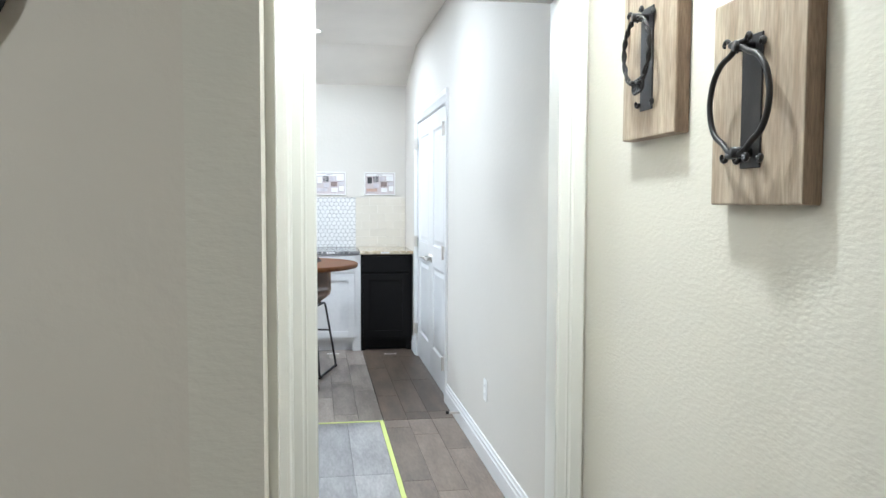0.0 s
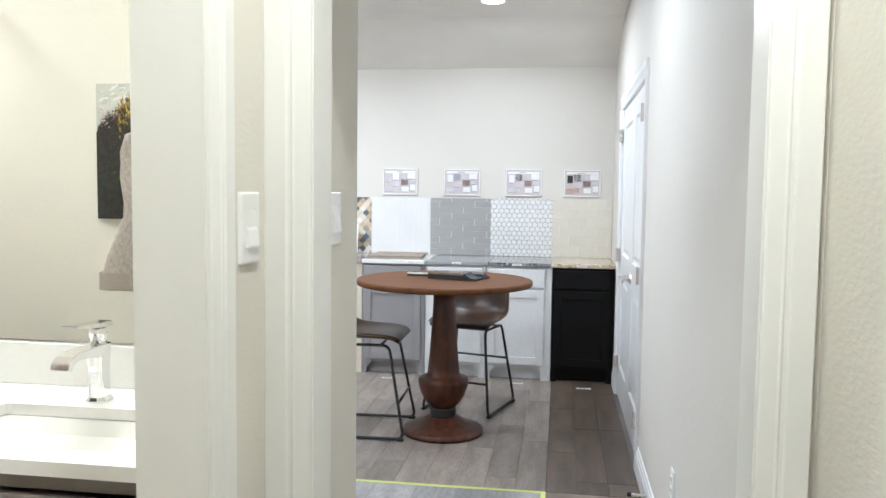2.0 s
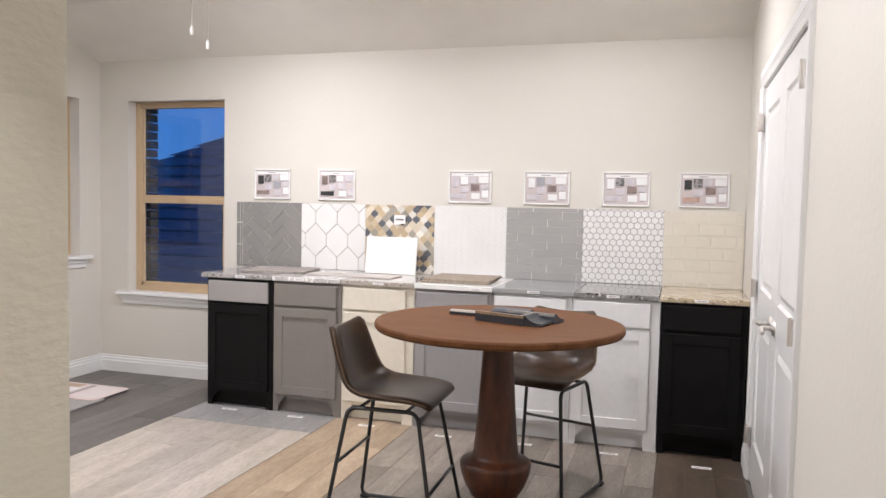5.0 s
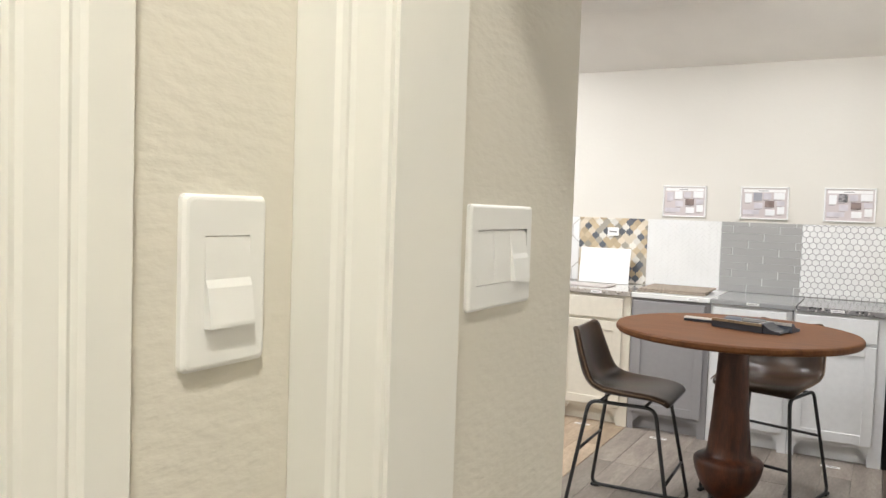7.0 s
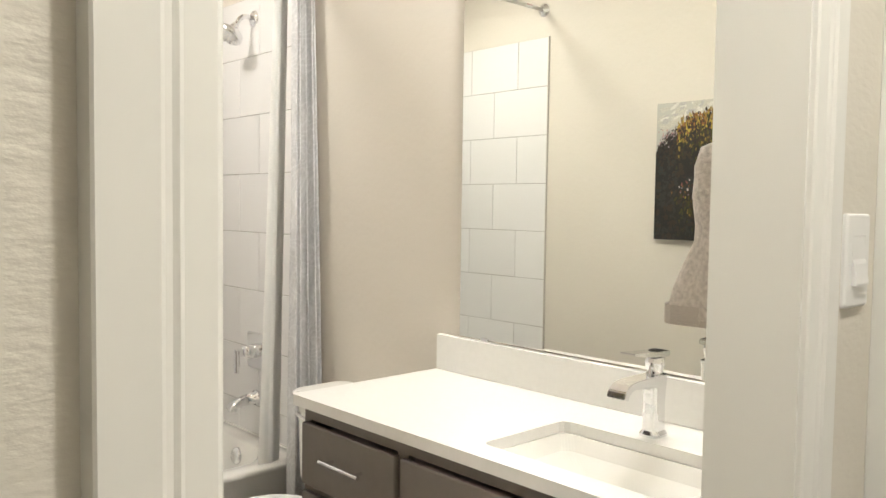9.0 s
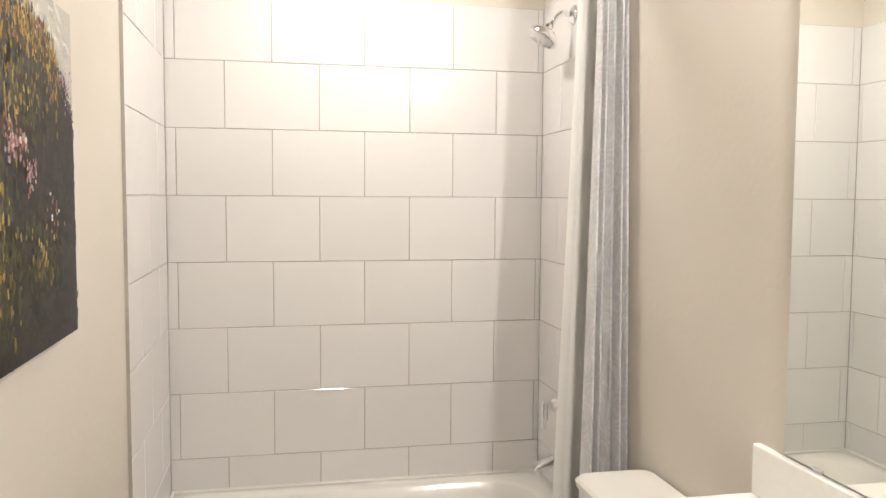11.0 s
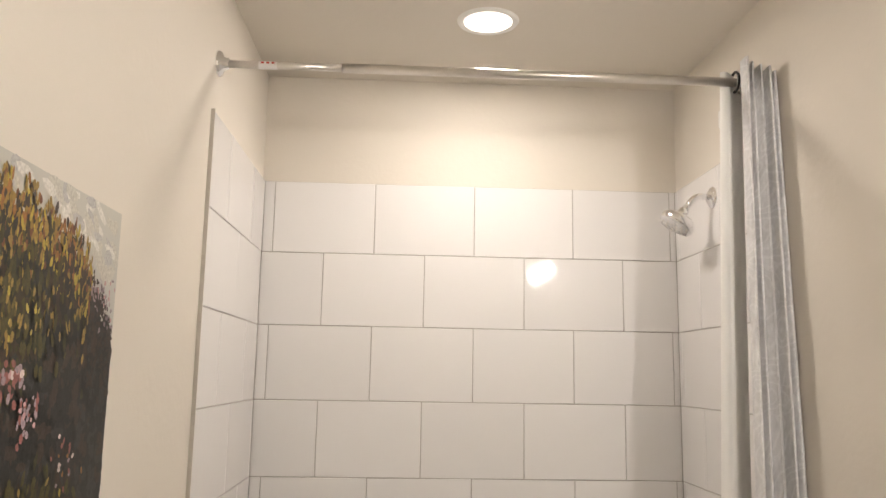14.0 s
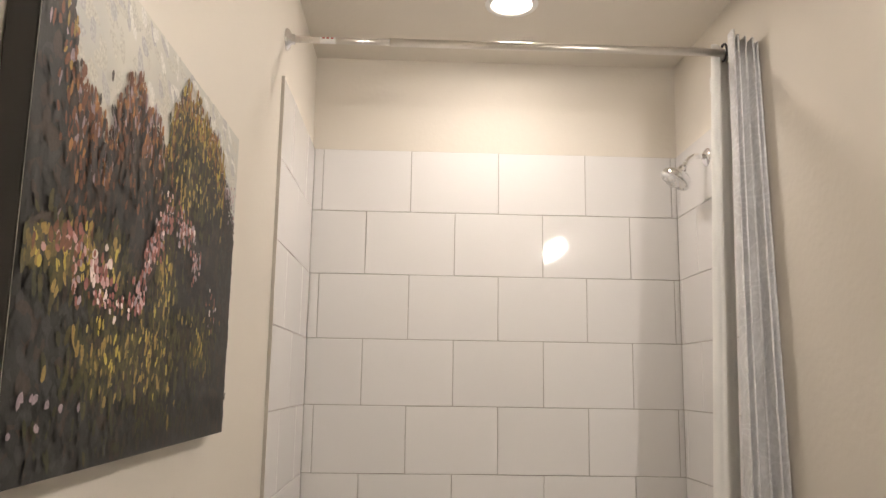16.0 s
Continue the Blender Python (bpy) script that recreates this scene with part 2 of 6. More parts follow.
def tube(bm, pts, r, seg=10, cap=True):
    """A round bar along a line of points."""
    pts = [Vector(p) for p in pts]
    rings, up = [], Vector((0.0137, 0.021, 1))
    for i, p in enumerate(pts):
        d = (pts[min(i + 1, len(pts) - 1)] - pts[max(i - 1, 0)]).normalized()
        if abs(d.dot(up.normalized())) > 0.98:
            up = Vector((1, 0.02, 0.01))
        s = d.cross(up).normalized()
        u = s.cross(d).normalized()
        up = u
        rr = r[i] if isinstance(r, (list, tuple)) else r
        rings.append([bm.verts.new(p + s * rr * math.cos(a) + u * rr * math.sin(a)) for a in (2 * math.pi * k / seg for k in range(seg))])
    for a, b in zip(rings, rings[1:]):
        for k in range(seg):
            bm.faces.new((a[k], a[(k + 1) % seg], b[(k + 1) % seg], b[k]))
    if cap:
        bm.faces.new(rings[0][::-1])
        bm.faces.new(rings[-1])
    return bm


def fillet(pts, r, n=5, closed=False):
    """Rounds the corners of a line of points."""
    pts = [Vector(p) for p in pts]
    out = []
    k = len(pts)
    for i, p in enumerate(pts):
        if not closed and i in (0, k - 1):
            out.append(p)
            continue
        a, b = pts[i - 1], pts[(i + 1) % k]
        da, db = (a - p), (b - p)
        q = min(r, da.length * 0.45, db.length * 0.45)
        s, e = p + da.normalized() * q, p + db.normalized() * q
        for j in range(n + 1):
            t = j / n
            out.append(s * (1 - t) ** 2 + p * 2 * t * (1 - t) + e * t * t)
    if closed:
        out.append(out[0])
    return out


def lathe(bm, profile, at=(0, 0, 0), seg=40, m=None):
    """Turns a profile of (radius, height) about the upright through at."""
    m = m or Matrix.Translation(at)
    rings = []
    for r, z in profile:
        if r < 1e-5:
            rings.append([bm.verts.new(m @ Vector((0, 0, z)))])
        else:
            rings.append([bm.verts.new(m @ Vector((r * math.cos(2 * math.pi * k / seg), r * math.sin(2 * math.pi * k / seg), z))) for k in range(seg)])
    for a, b in zip(rings, rings[1:]):
        for k in range(seg):
            q = (k + 1) % seg
            if len(a) == 1:
                bm.faces.new((a[0], b[q], b[k]))
            elif len(b) == 1:
                bm.faces.new((a[k], a[q], b[0]))
            else:
                bm.faces.new((a[k], a[q], b[q], b[k]))
    bmesh.ops.recalc_face_normals(bm, faces=bm.faces)
    return bm


def loft(bm, loops, cap_first=True, cap_last=True):
    """Skins loops of points that have the same count."""
    rings = [[bm.verts.new(p) for p in loop] for loop in loops]
    n = len(rings[0])
    for a, b in zip(rings, rings[1:]):
        for k in range(n):
            bm.faces.new((a[k], a[(k + 1) % n], b[(k + 1) % n], b[k]))
    if cap_first:
        bm.faces.new(rings[0][::-1])
    if cap_last:
        bm.faces.new(rings[-1])
    bmesh.ops.recalc_face_normals(bm, faces=bm.faces)
    return bm


def rrect(x0, x1, y0, y1, z, r, n=6):
    """A rounded rectangle as a loop of points."""
    out = []
    for cx, cy, a0 in ((x1 - r, y1 - r, 0), (x0 + r, y1 - r, 90), (x0 + r, y0 + r, 180), (x1 - r, y0 + r, 270)):
        for k in range(n + 1):
            a = radians(a0 + 90 * k / n)
            out.append(Vector((cx + r * math.cos(a), cy + r * math.sin(a), z)))
    return out


def profile_run(bm, section, a, b, out):
    """Runs a moulding: section of (out from the wall, along up) from a to b; out: the way off the wall; the other axis is across both."""
    a, b, out = Vector(a), Vector(b), Vector(out)
    d = (b - a).normalized()
    up = d.cross(out)
    loft(bm, [[p + out * s + up * h for s, h in section] for p in (a, b)])
    return bm


CASING = [(0, 0), (0, 0.085), (0.0165, 0.085), (0.018, 0.083), (0.0175, 0.045), (0.0145, 0.041), (0.0135, 0.036), (0.015, 0.032), (0.0125, 0.028), (0.0095, 0.004), (0.007, 0)]
SLIM = [(d, h * 0.07 / 0.085) for d, h in CASING]
BASE = [(0, 0), (0.016, 0), (0.016, 0.085), (0.012, 0.092), (0.012, 0.108), (0.007, 0.114), (0.006, 0.13), (0, 0.132)]


# ---- structure ----
HL, HR, RR, RB, RL = -0.085, 0.89, 0.88, 7.42, -4.03
BI, BS, BN, BW = -0.203, 1.186, 2.70, -3.157
WA = (-3.76, -2.88, 0.66, 2.18)     # window in the back wall: x0, x1, z0, z1
WB = (6.29, 7.19, 0.95, 2.18)       # window in the side wall: y0, y1, z0, z1
D0, D1 = 1.136, 1.885               # bathroom door opening
P0, P1 = 4.955, 6.49                # pantry door opening


def many(*bs):
    bm = bmesh.new()
    for b in bs:
        bx(bm, *b)
    return bm


floor = structure("floor", many((RL - 0.2, 1.1, -2.6, RB + 0.2, -0.12, -0.012)), screed_m, "bare screed floor under the sample planks", "floor")
structure("ceiling", many((RL - 0.2, 1.1, -2.6, 0.948, CZ, CZ + 0.1), (BI + 0.05, 1.1, 0.948, 2.745, CZ, CZ + 0.1), (RL - 0.2, 1.1, 2.745, 6.63, CZ, CZ + 0.1)), ceil_m, "flat beige painted plaster ceiling", "ceiling")
structure("ceiling_bath", many((RL - 0.2, BI + 0.05, 0.948, 2.745, CZ, CZ + 0.1)), bath_m, "beige painted bathroom ceiling", "ceiling")
bm = bmesh.new()
loft(bm, [[(x, 6.63, CZ), (x, RB + 0.2, 2.50 - 0.061), (x, RB + 0.2, CZ + 0.1), (x, 6.63, CZ + 0.1)] for x in (RL - 0.2, 1.1)])
structure("ceiling_slope", bm, ceil_m, "sloped beige ceiling strip over the sample wall", "ceiling")

structure("wall_hall_left", many((BI, HL, 0.948, D0 - 0.015, 0, CZ), (BI, HL, D1 + 0.015, 2.79, 0, CZ), (BI, HL, D0 - 0.015, D1 + 0.015, 2.065, CZ)), hall_m, "beige textured drywall wall with a doorway to the bathroom")
wall_south = structure("wall_bath_south", many((-3.4, BI, 0.948, BS, 0, CZ)), bath_m, "beige textured drywall wall with a painting on it")
wall_north = structure("wall_bath_north", many((RL - 0.2, BI, BN, 2.79, 0, CZ)), bath_m, "beige textured drywall wall behind mirror and tub")
wall_west = structure("wall_bath_west", many((-3.27, BW, BS, BN, 0, CZ)), bath_m, "beige drywall wall above the tub's tiles")
structure("wall_hall_right", many((HR, HR + 0.12, -2.6, 2.15, 0, CZ)), hall_m, "beige textured hall wall with two wooden plaques")
structure("wall_opening", many((HL, -0.012, 2.145, 2.255, 0, CZ), (0.804, HR, 2.145, 2.255, 0, CZ), (-0.012, 0.804, 2.145, 2.255, 2.065, CZ)), hall_m, "beige wall with a cased opening into the sample room")
structure("wall_room_right", many((RR, RR + 0.13, 2.255, P0 - 0.02, 0, CZ), (RR, RR + 0.13, P1 + 0.02, RB + 0.2, 0, CZ), (RR, RR + 0.13, P0 - 0.02, P1 + 0.02, 2.06, CZ)), wall_m, "beige drywall wall with a white double pantry door")
wall_back = structure("wall_room_back", many((RL - 0.2, WA[0], RB, RB + 0.2, 0, CZ), (WA[1], RR, RB, RB + 0.2, 0, CZ), (WA[0], WA[1], RB, RB + 0.2, 0, WA[2]), (WA[0], WA[1], RB, RB + 0.2, WA[3], CZ)), wall_m, "beige wall with tile samples and a window")
wall_left = structure("wall_room_left", many((RL - 0.2, RL, 2.79, WB[0], 0, CZ), (RL - 0.2, RL, WB[1], RB, 0, CZ), (RL - 0.2, RL, WB[0], WB[1], 0, WB[2]), (RL - 0.2, RL, WB[0], WB[1], WB[3], CZ)), wall_m, "beige drywall side wall with a window")
structure("wall_lobby_back", many((-3.4, HR, -2.6, -2.5, 0, CZ)), hall_m, "plain beige lobby wall")
structure("wall_lobby_side", many((-3.5, -3.4, -2.6, 1.2, 0, CZ)), hall_m, "plain beige lobby wall")
structure("pantry_closing", many((RR + 0.5, RR + 0.55, P0 - 0.1, P1 + 0.1, 0, CZ)), wall_m, "plain wall behind the pantry door")

# door linings and casings
structure("door_lining_bath", many((BI - 0.001, HL + 0.001, D0 - 0.02, D0, 0, 2.05), (BI - 0.001, HL + 0.001, D1, D1 + 0.02, 0, 2.05), (BI - 0.001, HL + 0.001, D0 - 0.02, D1 + 0.02, 2.05, 2.07)), trim_m, "cream painted door lining of the bathroom", "door frame")
bm = bmesh.new()
profile_run(bm, SLIM, (HL, D1 + 0.004, 0), (HL, D1 + 0.004, 2.054), (1, 0, 0))
profile_run(bm, SLIM, (HL, D0 - 0.004, 2.054), (HL, D0 - 0.004, 0), (1, 0, 0))
profile_run(bm, SLIM, (HL, D1 + 0.074, 2.054), (HL, D0 - 0.074, 2.054), (1, 0, 0))
structure("trim_bath_door", bm, trim_m, "cream moulded casing round the bathroom doorway", "trim")
structure("opening_lining", many((-0.014, 0.004, 2.144, 2.256, 0, 2.05), (0.788, 0.806, 2.144, 2.256, 0, 2.05), (-0.014, 0.806, 2.144, 2.256, 2.05, 2.067)), trim_m, "cream painted lining of the cased opening", "door frame")
bm = bmesh.new()
profile_run(bm, CASING, (0.0, 2.145, 2.054), (0.0, 2.145, 0), (0, -1, 0))
profile_run(bm, CASING, (0.792, 2.145, 0), (0.792, 2.145, 2.054), (0, -1, 0))
profile_run(bm, CASING, (0.877, 2.145, 2.054), (-0.085, 2.145, 2.054), (0, -1, 0))
structure("trim_opening", bm, trim_m, "cream moulded casing round the cased opening", "trim")
bm = bmesh.new()
profile_run(bm, CASING, (RR, P0 - 0.004, 0), (RR, P0 - 0.004, 2.05), (-1, 0, 0))
profile_run(bm, CASING, (RR, P1 + 0.004, 2.05), (RR, P1 + 0.004, 0), (-1, 0, 0))
profile_run(bm, CASING, (RR, P0 - 0.089, 2.05), (RR, P1 + 0.089, 2.05), (-1, 0, 0))
structure("trim_pantry", bm, door_m, "white moulded casing round the pantry door", "trim")
structure("pantry_lining", many((RR - 0.001, RR + 0.12, P0 - 0.02, P0, 0, 2.045), (RR - 0.001, RR + 0.12, P1, P1 + 0.02, 0, 2.045), (RR - 0.001, RR + 0.12, P0 - 0.02, P1 + 0.02, 2.045, 2.062)), door_m, "white pantry door lining", "door frame")
for n, a, b, o in (("baseboard_right", (RR, 2.256, 0), (RR, P0 - 0.09, 0), (-1, 0, 0)), ("baseboard_corner", (RR, P1 + 0.09, 0), (RR, 6.79, 0), (-1, 0, 0)),
                   ("baseboard_back", (-2.63, RB, 0), (RL, RB, 0), (0, -1, 0)), ("baseboard_left", (RL, RB - 0.016, 0), (RL, 2.8, 0), (1, 0, 0)),
                   ("baseboard_hall", (HR, -2.4, 0), (HR, 2.12, 0), (-1, 0, 0)), ("baseboard_passage", (HL, 2.77, 0), (HL, 2.26, 0), (1, 0, 0))):
    structure(n, profile_run(bmesh.new(), BASE, a, b, o), door_m, "white moulded baseboard", "baseboard")


# ---- windows and outside ----
def window(name, m, w, z0, z1, grid, label):
    """u along the wall, d outwards, z up."""
    win = tagged(new(name), label, "window", kind="structure")

    def put(pname, boxes_, material, parent, lab="", r=0.003):
        b = bmesh.new()
        for q in boxes_:
            bx(b, *q, r)
        bmesh.ops.transform(b, matrix=m, verts=b.verts)
        return part(pname, b, material, parent, lab)

    f, a, c = 0.045, 0.09, 0.16
    put("window_frame", [(0, f, a, c, z0, z1), (w - f, w, a, c, z0, z1), (f, w - f, a, c, z1 - f, z1), (f, w - f, a, c, z0, z0 + f)], tan_m, win, "tan vinyl frame")
    mid = (z0 + z1) / 2
    put("upper_sash", [(f, w - f, 0.115, 0.14, mid - 0.02, mid + 0.02), (f, f + 0.015, 0.115, 0.14, mid, z1 - f), (w - f - 0.015, w - f, 0.115, 0.14, mid, z1 - f)], tan_m, win)
    put("lower_sash", [(f, w - f, 0.095, 0.114, mid - 0.045, mid - 0.005), (f, f + 0.03, 0.095, 0.114, z0 + f, mid - 0.045), (w - f - 0.03, w - f, 0.095, 0.114, z0 + f, mid - 0.045), (f, w - f, 0.095, 0.114, z0 + f, z0 + f + 0.035)], tan_m, win)
    if grid:
        put("muntin", [(w / 2 - 0.009, w / 2 + 0.009, 0.118, 0.134, z0 + f, z1 - f)], tan_m, win)
    for k, (a0, a1) in enumerate(((z0 + f, mid), (mid, z1 - f))):
        p = put("pane", [(f, w - f, 0.124 if k else 0.103, 0.128 if k else 0.107, a0, a1)], glass_m, win, "clear glass", 0)
        p.visible_shadow = False
    put("latch", [(w * 0.5 - 0.03, w * 0.5 + 0.03, 0.085, 0.095, mid - 0.012, mid + 0.004)], tan_m, win)
    put("window_sill", [(-0.09, w + 0.09, -0.055, 0.09, z0 - 0.025, z0 + 0.003), (-0.06, w + 0.06, -0.028, 0, z0 - 0.06, z0 - 0.025), (-0.05, w + 0.05, -0.018, 0, z0 - 0.095, z0 - 0.06)], door_m, win, "white painted sill and apron", 0.005)
    for side in (-0.17, w + 0.066):
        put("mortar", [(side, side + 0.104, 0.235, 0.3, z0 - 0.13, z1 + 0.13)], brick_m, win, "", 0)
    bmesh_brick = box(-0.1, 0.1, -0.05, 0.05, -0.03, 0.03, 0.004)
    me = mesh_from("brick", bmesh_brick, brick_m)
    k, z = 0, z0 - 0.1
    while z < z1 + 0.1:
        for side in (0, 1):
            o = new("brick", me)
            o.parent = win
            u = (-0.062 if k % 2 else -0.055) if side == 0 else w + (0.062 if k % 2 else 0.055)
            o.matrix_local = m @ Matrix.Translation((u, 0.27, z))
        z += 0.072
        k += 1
    return win


window("window_1", Matrix(((1, 0, 0, WA[0]), (0, 1, 0, RB), (0, 0, 1, 0), (0, 0, 0, 1))), WA[1] - WA[0], WA[2], WA[3], False, "single-hung tan window with a white sill, dusk outside")
window("window_2", Matrix(((0, -1, 0, RL), (1, 0, 0, WB[0]), (0, 0, 1, 0), (0, 0, 0, 1))), WB[1] - WB[0], WB[2], WB[3], True, "tan window with crossed glazing bars, dusk outside")

structure("ground", many((-900, 900, -900, 900, -3.4, -3.2)), grass_m, "dark lawn and open ground at dusk", "ground")


def hip_house(name, x0, x1, y0, y1, eave, ridge, label):
    h = thing(name, ((x0 + x1) / 2, (y0 + y1) / 2, -3.2), label, "house")
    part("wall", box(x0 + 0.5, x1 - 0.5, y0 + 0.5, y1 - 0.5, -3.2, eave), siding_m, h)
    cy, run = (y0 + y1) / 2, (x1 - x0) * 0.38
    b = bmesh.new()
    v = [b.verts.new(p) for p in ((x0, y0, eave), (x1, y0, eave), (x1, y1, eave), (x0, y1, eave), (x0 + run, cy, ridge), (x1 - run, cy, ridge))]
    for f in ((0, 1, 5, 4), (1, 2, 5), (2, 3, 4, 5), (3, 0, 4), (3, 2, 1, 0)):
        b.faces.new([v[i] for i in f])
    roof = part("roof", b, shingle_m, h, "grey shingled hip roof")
    b = bmesh.new()
    n = 34
    for i in range(n):
        t0, t1 = i / n, (i + 1.06) / n
        for (a0, a1, c0, c1) in (((x0, y0), (x1, y0), (x0 + run, cy), (x1 - run, cy)), ((x1, y0), (x1, y1), (x1 - run, cy), (x1 - run, cy)), ((x1, y1), (x1, y1), (x1 - run, cy), (x1 - run, cy))):
            q = []
            for p, r, t in ((a0, c0, t0), (a1, c1, t0), (a1, c1, t1), (a0, c0, t1)):
                t = min(t, 1)
                lift = 0.05 if t == t0 else 0.015
                q.append(b.verts.new((p[0] + (r[0] - p[0]) * t, p[1] + (r[1] - p[1]) * t, eave + (ridge - eave) * t + lift)))
            b.faces.new(q)
    tagged(part("shingle_courses", b, shingle_m, roof), kind="stuff")
    return h


hip_house("neighbour_house", -16.0, 18.0, 9.6, 20.6, -1.6, 4.05, "neighbour's house with a grey shingled hip roof at dusk")
hip_house("far_house", -26.0, -12.0, 4.0, 18.0, -2.0, 0.9, "low house beside it with a dark shingled roof")
b = bmesh.new()
for k in range(240):
    a = random.uniform(80, 220)
    d = random.uniform(55, 90)
    x, y = math.cos(radians(a)) * d, math.sin(radians(a)) * d
    r = random.uniform(1.2, 2.6)
    bmesh.ops.create_icosphere(b, subdivisions=1, radius=r, matrix=Matrix.Translation((x, y, -3.2 + random.uniform(0.4, 3.8))) @ Matrix.Diagonal((1.2, 1.2, random.uniform(0.6, 1.1), 1)))
for v in b.verts:
    v.co += Vector((random.uniform(-0.3, 0.3), random.uniform(-0.3, 0.3), random.uniform(-0.3, 0.3)))
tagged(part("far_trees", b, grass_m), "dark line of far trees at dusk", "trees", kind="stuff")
lamp = thing("street_lamp", (-36, 29.3, -3.2), "lit street lamp far away at dusk", "street lamp")
part("pole", tube(bmesh.new(), [(-36, 29.3, -3.2), (-36, 29.3, 2.5)], 0.06), steel_m, lamp)
part("lamp_head", lathe(bmesh.new(), [(0, -0.13), (0.12, -0.08), (0.16, 0), (0.1, 0.1), (0, 0.13)], (-36, 29.3, 2.6), 12), lens_m, lamp)


# ---- lamps in the ceiling ----
def downlight(x, y):
    d = thing("ceiling_light", (x, y, CZ), "round recessed ceiling light with a white trim ring, lit, several added unseen", "ceiling light", "recessed ceiling lights")
    part("trim_ring", lathe(bmesh.new(), [(0.074, -0.004), (0.078, -0.008), (0.092, -0.005), (0.095, -0.0005)], (x, y, CZ), 40), white_m, d, smooth=True)
    part("lens", lathe(bmesh.new(), [(0.075, -0.003), (0.0, -0.003)], (x, y, CZ), 32), lens_m, d, "glowing frosted lens")
    return d


downlight(-2.63, 1.94)
downlight(-0.03, 6.13)
# the next three are unseen fixtures for the added room cans
downlight(-2.1, 6.13)
downlight(-0.03, 4.1)
downlight(-2.1, 4.1)
downlight(0.45, 1.42)
# unseen fixture for the added lobby can
downlight(-1.3, -0.9)


# ---- sample room: cabinets ----
def cab_paint(name, c, rough=0.4):
    return mat(name, c, rough, nscale=4, fine=0.03, bump=0.04, bscale=40)


CX = [-2.61, -2.10, -1.60, -1.10, -0.59, -0.11, 0.40, 0.873]
CABS = [
    ("black", mat("cabinet_black", (0.006, 0.0055, 0.0055), 0.5, nscale=4, fine=0.1, spec=0.16), "black shaker base cabinet with a grey drawer front"),
    ("taupe", cab_paint("cabinet_taupe", (0.2, 0.18, 0.165)), "taupe grey shaker base cabinet with drawer and door"),
    ("cream", cab_paint("cabinet_cream", (0.68, 0.63, 0.53)), "cream white shaker base cabinet with drawer and door"),
    ("grey", cab_paint("cabinet_grey", (0.27, 0.26, 0.265)), "mid grey shaker base cabinet with drawer and door"),
    ("white", cab_paint("cabinet_white", (0.68, 0.68, 0.68)), "white shaker base cabinet with drawer and door"),
    ("white", cab_paint("cabinet_bright_white", (0.69, 0.685, 0.68)), "white shaker base cabinet with wide side stile"),
    ("espresso", mat("cabinet_espresso", (0.005, 0.0045, 0.0045), 0.5, nscale=4, fine=0.1, spec=0.16), "espresso black shaker base cabinet beside the pantry"),
]
plate_m = mat("drawer_plate_grey", (0.36, 0.34, 0.33), 0.4, 0.2, nscale=10)


def shaker(parent, name, x0, x1, z0, z1, y, m, rail=0.058):
    d = bmesh.new()
    for q in ((x0, x0 + rail, y - 0.02, y, z0, z1), (x1 - rail, x1, y - 0.02, y, z0, z1), (x0 + rail, x1 - rail, y - 0.02, y, z1 - rail, z1), (x0 + rail, x1 - rail, y - 0.02, y, z0, z0 + rail)):
        bx(d, *q, 0.0015)
    door = part(name, d, m, parent)
    part("panel", box(x0 + rail - 0.002, x1 - rail + 0.002, y - 0.011, y - 0.002, z0 + rail - 0.002, z1 - rail + 0.002), m, door)
    return door


def cabinet(i):
    x0, x1 = CX[i] + 0.002, CX[i + 1] - 0.002
    _, m, label = CABS[i]
    c = thing("base_cabinet", ((x0 + x1) / 2, 7.1, 0), label, "cabinet", "sample cabinets along the wall")
    f = 6.80
    part("body", many((x0, x1, f + 0.02, RB - 0.016, 0.115, 0.884), (x0, x0 + 0.018, f + 0.02, RB - 0.016, 0, 0.115), (x1 - 0.018, x1, f + 0.02, RB - 0.016, 0, 0.115)), m, c)
    fr = bmesh.new()
    sl = 0.036
    sr = 0.05 if i not in (5, 2) else 0.075
    for q in ((x0, x0 + sl, f, f + 0.0195, 0, 0.884), (x1 - sr, x1, f, f + 0.0195, 0, 0.884), (x0 + sl, x1 - sr, f, f + 0.0195, 0.845, 0.884), (x0 + sl, x1 - sr, f, f + 0.0195, 0.7, 0.73), (x0 + sl, x1 - sr, f, f + 0.0195, 0.1, 0.15)):
        bx(fr, *q, 0.001)
    part("face_frame", fr, m, c)
    part("toe_kick", box(x0 + 0.02, x1 - 0.02, f + 0.06, f + 0.075, 0, 0.114), m, c)
    for s, xx in ((1, x0 + sl), (-1, x1 - sr)):
        b = bmesh.new()
        pts = [(xx, 0.1), (xx + s * 0.045, 0.1), (xx + s * 0.036, 0.086), (xx + s * 0.014, 0.066), (xx, 0.04)]
        loft(b, [[(p[0], yy, p[1]) for p in pts] for yy in (f + 0.001, f + 0.019)])
        part("toe_bracket", b, m, c)
    dx0, dx1 = x0 + 0.016, x1 - (0.032 if i not in (5, 2) else 0.055)
    part("drawer_front", box(dx0, dx1, f - 0.02, f - 0.001, 0.725, 0.865, 0.003), plate_m if i == 0 else m, c, "flat grey plate" if i == 0 else "")
    shaker(c, "door", dx0, dx1, 0.125, 0.705, f - 0.001, m)
    return c


for i in range(7):
    cabinet(i)

